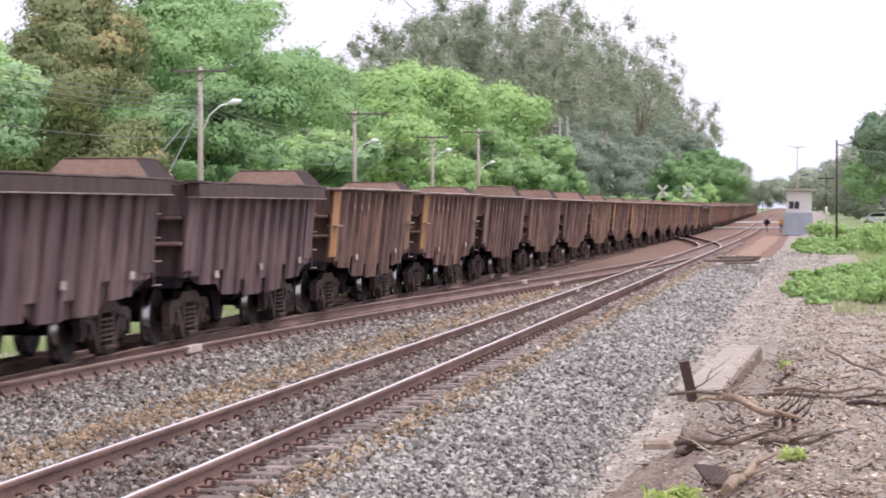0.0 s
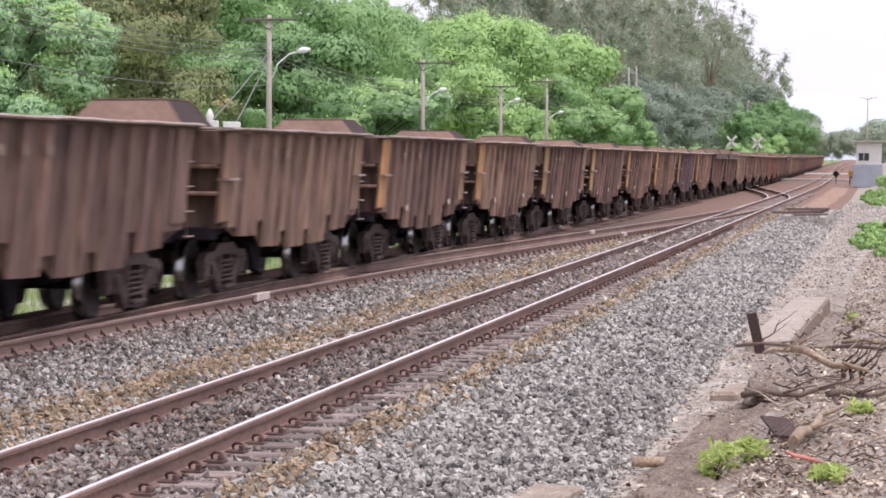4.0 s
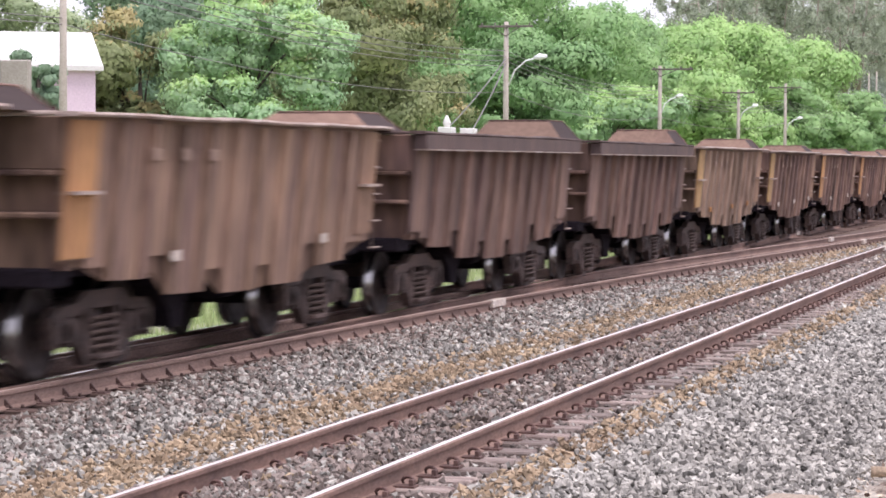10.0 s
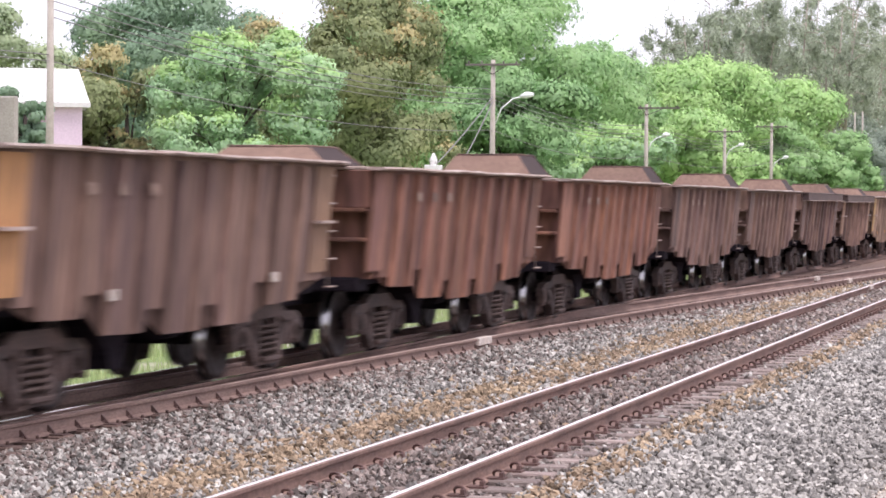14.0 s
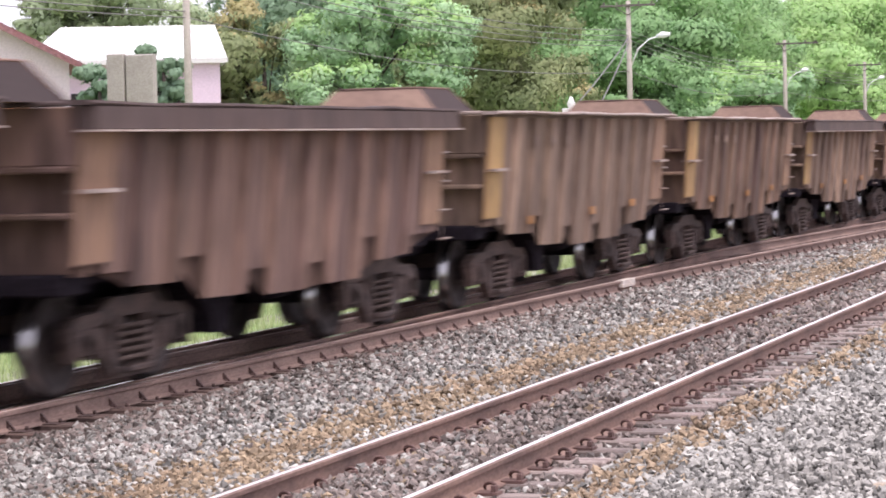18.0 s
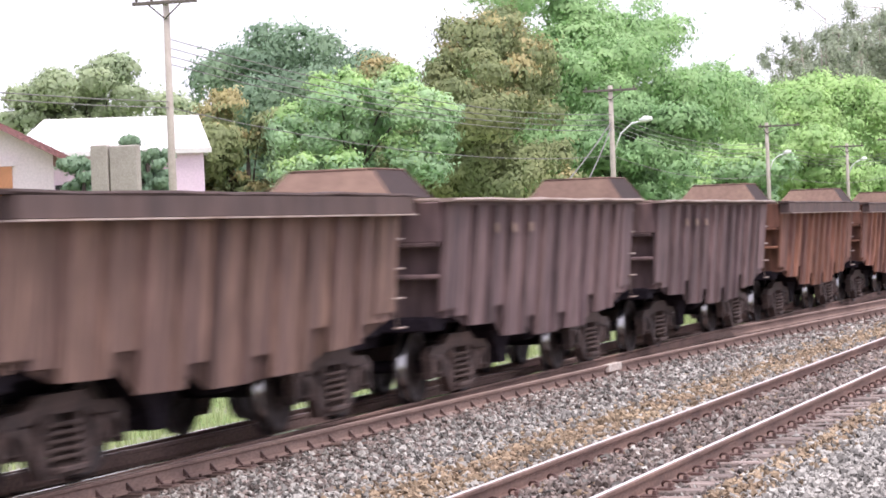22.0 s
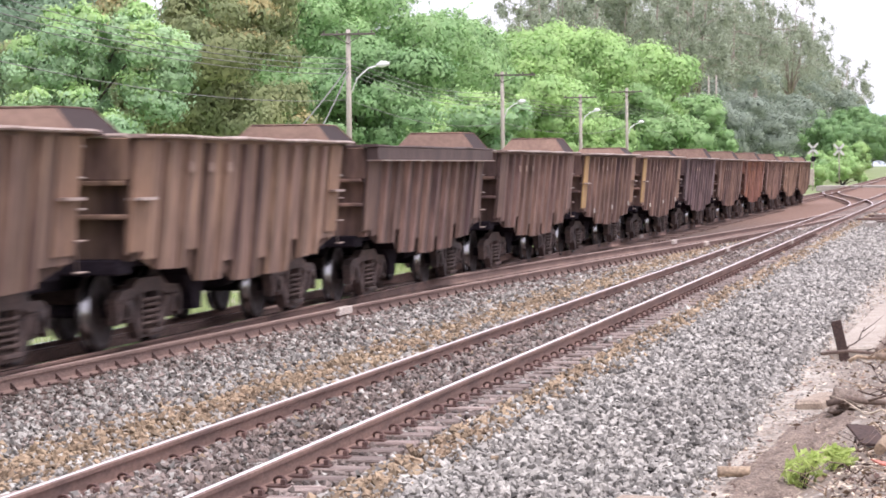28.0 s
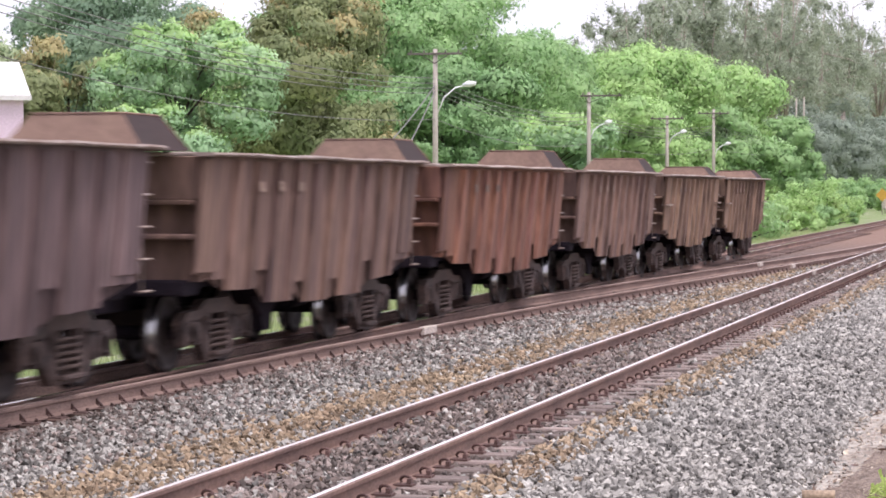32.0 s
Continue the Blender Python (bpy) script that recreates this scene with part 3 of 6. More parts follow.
def build_stones():
    """Loose ballast stones near the camera."""
    rng = np.random.default_rng(5)
    n = 150000
    y = 13.5 + 95 * rng.random(n) ** 2.2
    x = -8.75 + 7.0 * rng.random(n)
    keep = np.ones(n, bool)
    for c in (NEAR_X - HALF, NEAR_X + HALF):
        keep &= np.abs(x - c) > 0.075
    cr = np.array([crossover_a(v) for v in y]) + HALF
    keep &= (np.abs(x - cr) > 0.08) & (x > cr + 0.05)
    # the sleepers of the near track stay mostly bare
    on = (np.abs(x - NEAR_X) < 0.98) & (np.abs(((y / 0.565) % 1) - 0.5) < 0.21)
    keep &= ~on | (rng.random(n) < np.where(np.abs(x - NEAR_X) < 0.5, 0.3, 0.04))
    keep &= ~((x > NEAR_X + 0.6) & (x < NEAR_X + 1.0)) | (rng.random(n) < 0.5)
    x, y = x[keep], y[keep]
    n = len(x)
    base = np.array([(1, 0, 0), (-1, 0, 0), (0, 1, 0), (0, -1, 0), (0, 0, 1), (0, 0, -1)], float)
    tri = np.array([(0, 2, 4), (2, 1, 4), (1, 3, 4), (3, 0, 4), (2, 0, 5), (1, 2, 5), (3, 1, 5), (0, 3, 5)])
    size = (0.012 + 0.016 * rng.random(n)) * (1 + 0.3 * rng.random(n)) * (0.8 + y / 50)
    v = base[None] * (0.75 + 0.5 * rng.random((n, 6, 1))) * (0.7 + 0.6 * rng.random((n, 1, 3))) + 0.35 * (rng.random((n, 6, 3)) - 0.5)
    v *= size[:, None, None]
    q = rng.normal(size=(n, 4))
    q /= np.linalg.norm(q, axis=1, keepdims=True)
    w, a, b, c = q.T
    rot = np.stack([np.stack([1 - 2 * (b * b + c * c), 2 * (a * b - w * c), 2 * (a * c + w * b)], -1),
                    np.stack([2 * (a * b + w * c), 1 - 2 * (a * a + c * c), 2 * (b * c - w * a)], -1),
                    np.stack([2 * (a * c - w * b), 2 * (b * c + w * a), 1 - 2 * (a * a + b * b)], -1)], 1)
    v = np.einsum("nij,nkj->nki", rot, v)
    z = np.where(np.abs(x - NEAR_X) < 0.47, -0.158, 0) + np.where(np.abs(x - NEAR_X) < 0.47, 0, 1) * np.interp(x, (-11.2, -8.2, -7.3, -6.6, -3.9, -3.2, -1.9, -1.7), (-0.19, -0.19, -0.22, -0.20, -0.20, -0.24, -0.37, -0.44)) + 0.002 + 0.044 * rng.random(n)
    v += np.stack([x, y, z], -1)[:, None]
    tan = np.exp(-((x + 6.62) / 0.5) ** 2) * 0.9 + np.exp(-((x + 3.95) / 0.22) ** 2) * 0.85 + np.exp(-((x - NEAR_X) / 0.5) ** 2) * 0.25
    mi = (rng.random(n) < tan).astype(int)
    mi[(np.abs(x - NEAR_X) < 1.0) & (rng.random(n) < 0.8)] = 2
    mi[(x < -6.9) & (rng.random(n) < np.clip((-6.9 - x) * 0.4, 0.1, 0.7))] = 2
    f = tri[None] + 6 * np.arange(n)[:, None, None]
    ob = new("ballast_stones", mesh_np("ballast_stones", v.reshape(-1, 3), f.reshape(-1, 3), [M_STONE, M_STONE_TAN, M_STONE_DIRTY], np.repeat(mi, 8)))
    tagged(ob, "loose grey and rust-tinted crushed stones beside rails", "ballast stones", kind="stuff")


# ---- railway tracks ----
RAIL = [(-0.065, -0.160), (0.065, -0.160), (0.065, -0.148), (0.010, -0.130), (0.009, -0.045), (0.034, -0.034), (0.036, -0.008), (0.022, 0.0), (-0.020, 0.0), (-0.036, -0.008), (-0.034, -0.034), (-0.009, -0.045), (-0.010, -0.130), (-0.065, -0.148)]


def rail_mesh(name, line, ys, top, web):
    verts, faces, mi = [], [], []
    k = len(RAIL)
    for y in ys:
        x = line(y)
        verts += [(x + px, y, pz) for px, pz in RAIL]
    for j in range(len(ys) - 1):
        for i in range(k):
            a, b = j * k + i, j * k + (i + 1) % k
            faces.append((a, b, b + k, a + k))
            mi.append(1 if i == 7 else 0)
    return mesh_np(name, verts, faces, [web, top], mi)


def span(a, b, step=4.0):
    return [a + (b - a) * i / max(1, int((b - a) / step)) for i in range(int((b - a) / step) + 1)]


def clip_mesh():
    """A sprung steel loop on its foot, holding the rail foot from the right."""
    bm = bmesh.new()
    ring = [(0.105 + 0.045 * math.cos(u), 0.055 * math.sin(u * 0.5), -0.112 + 0.030 * math.sin(u)) for u in [-1.1 + 0.6 * i for i in range(9)]]
    add_tube(bm, ring, 0.012, 5)
    add_box(bm, 0.03, 0.17, -0.06, 0.06, -0.150, -0.132)
    add_box(bm, 0.125, 0.155, -0.03, 0.03, -0.140, -0.095)
    return bm


def brace_mesh():
    """A bent rail brace: sharp upright fin on a broad plate with a bolt."""
    bm = bmesh.new()
    add_prism(bm, [(0.010, -0.072), (0.016, -0.072), (0.085, -0.147), (0.010, -0.147)], 1, -0.012, 0.012)
    add_prism(bm, [(-0.045, -0.147), (0.045, -0.147), (0.008, -0.108)], 0, 0.030, 0.052)
    add_box(bm, 0.03, 0.19, -0.085, 0.085, -0.167, -0.147)
    add_tube(bm, [(0.15, 0.05, -0.147), (0.15, 0.05, -0.118)], 0.016, 6)
    return bm


def build_track(name, label, line, y0, y1, near_to, top, sleepers_from, sleepers_to, fastener, web=None, timber=None):
    """A track: two rails, its sleepers and rail fasteners."""
    th = empty(name)
    tagged(th, label, "railway track", kind="structure")
    ys = ([y0, -300, -100] if y0 < 0 else []) + span(max(y0, 0), min(y1, 240), 3.0) + ([300, 400, 600, 900, 1600, 3000] if y1 > 240 else [])
    part("rail", rail_mesh("rail", lambda y: line(y) + HALF, ys, top, web or M_RAIL), None, th)
    part("rail", rail_mesh("rail", lambda y: line(y) - HALF, ys, top, web or M_RAIL), None, th)
    sl = None
    k = math.ceil(sleepers_from / 0.565)
    rnd = random.Random(11)
    while (k + 0.5) * 0.565 < sleepers_to:
        y = (k + 0.5) * 0.565
        k += 1
        if sl is None:
            sl = part("sleeper", box(-0.98, 0.98 if timber is None else 1.2, -0.11, 0.11, -0.30, -0.146 if timber is None else -0.152, 0.012), timber or M_SLEEPER, th)
            ob = sl
        else:
            ob = part("sleeper", sl.data, None, th)
        ob.location = (line(y) + rnd.uniform(-0.04, 0.04), y, rnd.uniform(-0.006, 0.004))
        ob.rotation_euler = (rnd.uniform(-0.02, 0.02), rnd.uniform(-0.008, 0.008), rnd.uniform(-0.02, 0.02))
    cl = None
    k = math.ceil(sleepers_from / 0.565)
    while (k + 0.5) * 0.565 < near_to:
        y = (k + 0.5) * 0.565
        k += 1
        for s in ((1, -1) if fastener == "clip" else (1,)):
            if cl is None:
                cl = part("rail_" + fastener, clip_mesh() if fastener == "clip" else brace_mesh(), M_CLIP if fastener == "clip" else M_BRACE, th)
                ob = cl
            else:
                ob = part("rail_" + fastener, cl.data, None, th)
            ob.location = (line(y) + s * HALF, y + rnd.uniform(-0.02, 0.02), 0)
    return th


def build_tracks():
    build_track("track_near", "running track with shiny rails on weathered sleepers", lambda y: NEAR_X + drift(y), -560, 3000, 75, M_RAILTOP, 13.5, 150, "clip")
    build_track("track_far", "running track under the ore train", lambda y: FAR_X + drift(y), -560, 3000, 16, M_RAILSHINE, 14, 120, "clip", None, M_TIMBER)
    th = build_track("crossover_track", "curved crossover track with braced rusty rails", crossover_a, 14, 104, 72, M_RAILDULL, 14, 62, "brace", M_RAILTAN, M_TIMBER)
    tagged(th, "", "")
    build_track("crossover_track_beyond", "second crossover track near the level crossing", crossover_b, 120, 190, 124, M_RAILTOP, 124, 124, "clip")
    # painted insulated joints
    for x, y in ((crossover_a(34.6) + HALF, 34.6), (crossover_a(65.0) + HALF, 65.0), (crossover_a(66.4) - HALF, 66.4), (NEAR_X + HALF, 66.0), (NEAR_X - HALF, 60.0), (FAR_X + HALF, 72.0), (FAR_X + HALF, 118.0)):
        j = part("rail_joint", box(-0.05, 0.055, -0.36, 0.36, -0.10, 0.004, 0.006), M_LABEL)
        j.location = (x, y, 0)
        tagged(j, "pale painted insulated joint on the rail", "rail joint", group="insulated rail joints")


# ---- ore wagons ----
HW, RIM_Z, FRONT, REAR = 1.28, 2.315, -4.74, 4.08     # half width at the rim, rim height, ends of the side sheet


def side_x(z):
    """Half width of the leaning side wall at a height."""
    return HW - 0.13 * (RIM_Z - z) / 1.4


def rib_depth(z):
    """How far the ribs stand proud of the sheet: more towards the rim."""
    return 0.055 + 0.016 * (z - 0.6)


def stake_mesh(s, z0):
    """A pressed vertical rib that follows the leaning side."""
    bm = bmesh.new()
    rows = []
    for z in (z0, RIM_Z - 0.07):
        x, d = side_x(z), rib_depth(z)
        rows.append([bm.verts.new((s * (x + dx), y, z)) for dx, y in ((0.0, -0.10), (d, -0.07), (d, 0.065), (0.0, 0.085))])
    a, b = rows
    fs = [bm.faces.new((a[i], a[i + 1], b[i + 1], b[i])) for i in range(3)] + [bm.faces.new(a), bm.faces.new(b[::-1])]
    bmesh.ops.recalc_face_normals(bm, faces=fs)
    return bm


# stepped lower edge: the sheet hangs down between pairs of ribs
LOW = [(FRONT, 1.07), (-4.20, 1.07), (-4.20, 1.00), (-3.70, 0.99), (-3.70, 0.87), (-2.85, 0.85), (-2.85, 1.05), (-2.21, 1.05), (-2.21, 0.68), (-1.38, 0.66), (-1.38, 0.87), (-0.74, 0.87), (-0.74, 0.62), (0.09, 0.61),
       (0.09, 0.85), (0.73, 0.85), (0.73, 0.63), (1.56, 0.63), (1.56, 1.03), (2.20, 1.03), (2.20, 0.78), (3.03, 0.80), (3.03, 0.99), (REAR, 1.01)]


def side_mesh(s):
    """The side sheet with its stepped and notched lower edge."""
    bm = bmesh.new()
    outer, inner = [], []
    for y, z in LOW + [(REAR, RIM_Z), (FRONT, RIM_Z)]:
        outer.append(bm.verts.new((s * side_x(z), y, z)))
        inner.append(bm.verts.new((s * (side_x(z) - 0.03), y, z)))
    k = len(outer)
    fs = [bm.faces.new(outer), bm.faces.new(inner[::-1])] + [bm.faces.new((outer[i], inner[i], inner[(i + 1) % k], outer[(i + 1) % k])) for i in range(k)]
    bmesh.ops.triangulate(bm, faces=fs[:2])
    bmesh.ops.recalc_face_normals(bm, faces=bm.faces)
    return bm


RIB_FOOT = (0.88, 0.86, 0.69, 0.67, 0.63, 0.62, 0.64, 0.64, 0.79, 0.81)


def wheel_mesh(s):
    """A solid wheel: plate, tyre with flange, hub."""
    bm = bmesh.new()
    prof = [(-0.07, 0.02), (-0.07, 0.13), (-0.03, 0.15), (-0.02, 0.33), (-0.06, 0.36), (-0.06, 0.425), (0.035, 0.42), (0.05, 0.45), (0.075, 0.45), (0.08, 0.36), (0.03, 0.33), (0.02, 0.15), (0.07, 0.12), (0.07, 0.02)]
    k = 24
    rings = [[bm.verts.new((-s * x, r * math.cos(2 * math.pi * i / k), r * math.sin(2 * math.pi * i / k))) for i in range(k)] for x, r in prof]
    for j, (a, b) in enumerate(zip(rings, rings[1:])):
        for i in range(k):
            f = bm.faces.new((a[i], a[(i + 1) % k], b[(i + 1) % k], b[i]))
            f.material_index = 1 if j == 5 else 0
            f.smooth = True
    bmesh.ops.recalc_face_normals(bm, faces=bm.faces)
    return bm


def bogie_frame_mesh(s):
    """A cast side frame: arched top bar, sloping compression and tension members round the spring opening, axle-box jaws."""
    bm = bmesh.new()
    x0, x1 = sorted((s * 0.71, s * 0.83))
    add_prism(bm, [(-1.14, 0.56), (-1.00, 0.64), (-0.62, 0.66), (-0.40, 0.76), (0.40, 0.76), (0.62, 0.66), (1.00, 0.64), (1.14, 0.56), (1.14, 0.44), (0.98, 0.52), (0.60, 0.53), (0.40, 0.60), (-0.40, 0.60), (-0.60, 0.53), (-0.98, 0.52), (-1.14, 0.44)], 0, x0, x1)
    for e in (-1, 1):
        add_prism(bm, [(e * 0.74, 0.55), (e * 0.56, 0.55), (e * 0.27, 0.14), (e * 0.40, 0.10)], 0, x0, x1)
        add_box(bm, *sorted((x0, x1)), *sorted((e * 0.27, e * 0.37)), 0.20, 0.62)
        add_box(bm, x0 - 0.01, x1 + 0.03, e * 0.90 - 0.14, e * 0.90 + 0.14, 0.33, 0.55, 0.02)
        add_box(bm, x0, x1 + 0.01, *sorted((e * 1.03, e * 1.12)), 0.28, 0.50, 0.01)
        add_box(bm, x0, x1 + 0.01, *sorted((e * 0.68, e * 0.77)), 0.28, 0.50, 0.01)
    add_prism(bm, [(-0.40, 0.10), (0.40, 0.10), (0.34, 0.16), (-0.34, 0.16)], 0, x0, x1)
    return bm


def spring_mesh():
    """A nest of two coil springs."""
    bm = bmesh.new()
    for y in (-0.14, 0.14):
        pts = [(0.085 * math.cos(a), y + 0.085 * math.sin(a), 0.005 + 0.33 * a / (10 * math.pi)) for a in (math.pi / 4 * i for i in range(41))]
        add_tube(bm, pts, 0.021, 5)
    return bm


def ladder_mesh():
    bm = bmesh.new()
    add_tube(bm, [(0, 0.10, 0.90), (0, 0.10, 2.22)], 0.009, 5)
    for i in range(5):
        z = 0.92 + 0.31 * i
        add_tube(bm, [(0, 0.0, z), (0.06, 0.02, z), (0.06, 0.20, z), (0, 0.22, z)], 0.012, 5)
    return bm


def rim_mesh(band):
    """The rolled top edge all round; some wagons carry a board above the ribs."""
    bm = bmesh.new()
    lo, hi = FRONT - 0.12, REAR + 0.12
    for s in (-1, 1):
        # knocked and sagging along its length
        prev = None
        for i in range(25):
            y = lo + (hi - lo) * i / 24
            dz = 0.018 * noise.noise((y * 0.7, s * 3.0, 7.0 + band)) + 0.010 * noise.noise((y * 2.3, s * 5.0, 2.0))
            dx = 0.012 * noise.noise((y * 0.9, s * 8.0, 4.0))
            ring = [bm.verts.new((s * (x + dx), y, RIM_Z + z + dz)) for x, z in ((HW - 0.06, -0.03), (HW + 0.14, -0.03), (HW + 0.155, -0.012), (HW + 0.145, 0.008), (HW - 0.06, 0.012))]
            if prev:
                for q in range(5):
                    bm.faces.new((prev[q], prev[(q + 1) % 5], ring[(q + 1) % 5], ring[q]))
            else:
                bm.faces.new(ring)
            prev = ring
        bm.faces.new(prev[::-1])
        e = lo if s < 0 else hi
        add_box(bm, -HW + 0.06, HW - 0.06, e - 0.06, e + 0.06, RIM_Z - 0.03, RIM_Z + 0.012, 0.012)
    bmesh.ops.recalc_face_normals(bm, faces=bm.faces)
    return bm


def end_wall(w, e, yo, body):
    """An end wall: deep plain board above, two recessed panels between ledges and corner posts, dark sill below."""
    def slab(x0, x1, d0, d1, z0, z1, bevel=0.0):
        a, b = sorted((yo + e * d0, yo + e * d1))
        return box(x0, x1, a, b, z0, z1, bevel)
    ew = part("end_wall", slab(-1.17, 1.17, -0.28, -0.22, 0.99, 1.90), body, w)
    part("end_board", slab(-1.22, 1.22, -0.22, 0.02, 1.84, RIM_Z - 0.03, 0.01), body, ew)
    for z in (1.43, 1.785):
        part("end_rib", slab(-1.17, 1.17, -0.22, 0.04, z, z + 0.055, 0.015), body, ew)
    return ew


def hanger_mesh():
    """Tapered discharge gate below the floor."""
    bm = bmesh.new()
    add_prism(bm, [(-0.62, 0.74), (0.55, 0.74), (0.20, 0.50), (0.14, 0.30), (-0.16, 0.30), (-0.24, 0.50)], 0, -0.75, 0.75)
    return bm


def bogie(w, y):
    """A three-piece bogie: bolster, two cast side frames with springs, four wheels on two axles."""
    bg = part("bogie", box(-0.70, 0.70, -0.20, 0.20, 0.42, 0.66, 0.03), M_BOGIE, w, loc=(0, y, 0))
    for s in (1, -1):
        part("side_frame", bogie_frame_mesh(s), M_BOGIE, bg)
        part("spring_nest", spring_mesh(), M_SPRING, bg, loc=(s * 0.79, 0.0, 0.19))
        part("spring_plank", box(s * 0.79 - 0.11, s * 0.79 + 0.11, -0.26, 0.26, 0.14, 0.19, 0.01), M_BOGIE, bg)
        for yy in (-0.90, 0.90):
            part("wheel", wheel_mesh(s), [M_WHEEL, M_TREAD], bg, loc=(s * 0.52, yy, 0.42))
            part("axle_cap", tube([(s * 0.80, yy, 0.42), (s * 0.86, yy, 0.42)], [0.10, 0.085], 10), M_BOGIE, bg)
        part("brake_shoe", box(s * 0.52 - 0.05, s * 0.52 + 0.05, 0.40, 0.47, 0.28, 0.58, 0.01), M_BOGIE, bg)
    for yy in (-0.90, 0.90):
        part("axle", tube([(-0.70, yy, 0.42), (0.70, yy, 0.42)], 0.075, 8), M_UNDER, bg)
    return bg


def build_wagon(style, hood):
    """One open ore wagon. style: paint of the body, of the corner panels, whether it has a top board, plates; hood: its height."""
    body, corner, band, plates = style
    w = empty("ore_wagon")
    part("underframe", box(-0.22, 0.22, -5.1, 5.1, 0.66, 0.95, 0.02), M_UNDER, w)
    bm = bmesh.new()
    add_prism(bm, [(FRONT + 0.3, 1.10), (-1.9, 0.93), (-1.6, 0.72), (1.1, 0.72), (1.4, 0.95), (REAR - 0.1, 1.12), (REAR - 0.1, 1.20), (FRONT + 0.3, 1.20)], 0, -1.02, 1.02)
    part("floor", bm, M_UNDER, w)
    for s in (1, -1):
        sd = part("side_wall", side_mesh(s), body, w)
        meshes = {}
        for i in range(10):
            z0 = RIB_FOOT[i]
            if z0 not in meshes:
                meshes[z0] = part("rib", stake_mesh(s, z0), body, sd)
                ob = meshes[z0]
            else:
                ob = part("rib", meshes[z0].data, None, sd)
            ob.location = (0, -3.643 + 0.734 * i, 0)
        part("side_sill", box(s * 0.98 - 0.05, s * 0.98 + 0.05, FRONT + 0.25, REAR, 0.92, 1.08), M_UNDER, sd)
        for e in (-1, 1):
            # painted corner panel with a small step plate
            bm = bmesh.new()
            y0, y1 = (FRONT - 0.02, FRONT + 0.60) if e < 0 else (REAR - 0.62, REAR + 0.02)
            d = 0.02 if e < 0 else 0.01
            rows = [[bm.verts.new((s * (side_x(z) + 0.012 + q), y, z)) for z, q in ((1.09, 0), (RIM_Z - 0.06, 0), (RIM_Z - 0.06, d), (1.09, d))] for y in (y0, y1)]
            fs = [bm.faces.new((rows[0][i], rows[0][(i + 1) % 4], rows[1][(i + 1) % 4], rows[1][i])) for i in range(4)] + [bm.faces.new(rows[0]), bm.faces.new(rows[1][::-1])]
            bmesh.ops.recalc_face_normals(bm, faces=fs)
            cp = part("corner_panel", bm, corner if e < 0 else body if corner is body else M_TANPAINT, sd)
            if corner is not body:
                part("step_plate", box(*sorted((s * 1.16, s * (1.32 + d))), y0 + 0.04, y1 - 0.04, 1.63, 1.66), M_RIM, cp)
        if band:
            part("top_board", box(*sorted((s * (HW - 0.02), s * (HW + 0.15))), FRONT - 0.05, REAR + 0.05, RIM_Z - 0.20, RIM_Z - 0.03), M_BOARD, sd, "dark steel top board")
            part("board_ledge", box(*sorted((s * (HW - 0.02), s * (HW + 0.19))), FRONT - 0.05, REAR + 0.05, RIM_Z - 0.222, RIM_Z - 0.206), M_RIM, sd)
    for e in (-1, 1):
        yo = FRONT if e < 0 else REAR
        end_wall(w, e, yo, body)
        y0, y1 = (FRONT + 0.05, FRONT + 0.5) if e < 0 else (REAR - 0.5, REAR - 0.05)
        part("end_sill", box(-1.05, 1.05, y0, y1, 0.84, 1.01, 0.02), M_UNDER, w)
        y0, y1 = sorted((e * 5.05, e * 5.23))
        part("coupler", box(-0.12, 0.12, y0, y1, 0.66, 0.88, 0.02), M_UNDER, w)
    bogie(w, -2.96)
    bogie(w, 3.18)
    part("top_rim", rim_mesh(band), M_BOARD if band else M_RIM, w)
    # raised hood over the rear end: pale sloping front plate, dark cheeks, their shade put into the colour
    bm = bmesh.new()
    y0, y1, z0, z1 = 4.70, 6.09, RIM_Z - 0.02, RIM_Z + hood
    lo = [(-0.52, y0), (1.0, y0), (1.0, y1), (-0.52, y1)]
    hi = [(-0.22, y0 + 0.10), (0.76, y0 + 0.10), (0.76, y1 - 0.25), (-0.22, y1 - 0.25)]
    a = [bm.verts.new((x, y, z0)) for x, y in lo]
    b = [bm.verts.new((x, y, z1)) for x, y in hi]
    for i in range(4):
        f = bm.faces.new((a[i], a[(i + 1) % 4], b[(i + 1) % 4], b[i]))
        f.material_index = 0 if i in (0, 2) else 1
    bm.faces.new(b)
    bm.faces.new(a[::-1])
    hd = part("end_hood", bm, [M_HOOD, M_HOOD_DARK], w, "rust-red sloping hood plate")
    part("hood_edge", tube([(1.0, y1, z0), (0.76, y1 - 0.25, z1), (0.76, y0 + 0.10, z1), (-0.22, y0 + 0.10, z1)], 0.014, 5), M_RUST, hd)
    part("ladder", ladder_mesh(), M_RIM, w, "thin steel ladder", loc=(1.20, REAR - 0.06, 0))
    part("discharge_gate", hanger_mesh(), M_UNDER, w, loc=(0, -0.95, 0))
    part("brake_beam", box(-0.9, -0.5, 1.2, 2.0, 0.45, 0.80, 0.03), M_UNDER, w)
    part("brake_cylinder", tube([(0.45, 0.7, 0.62), (0.45, 1.3, 0.62)], 0.15, 12), M_UNDER, w)
    part("brake_rod", tube([(0.35, -2.1, 0.66), (0.35, 2.1, 0.66)], 0.03, 6), M_UNDER, w)
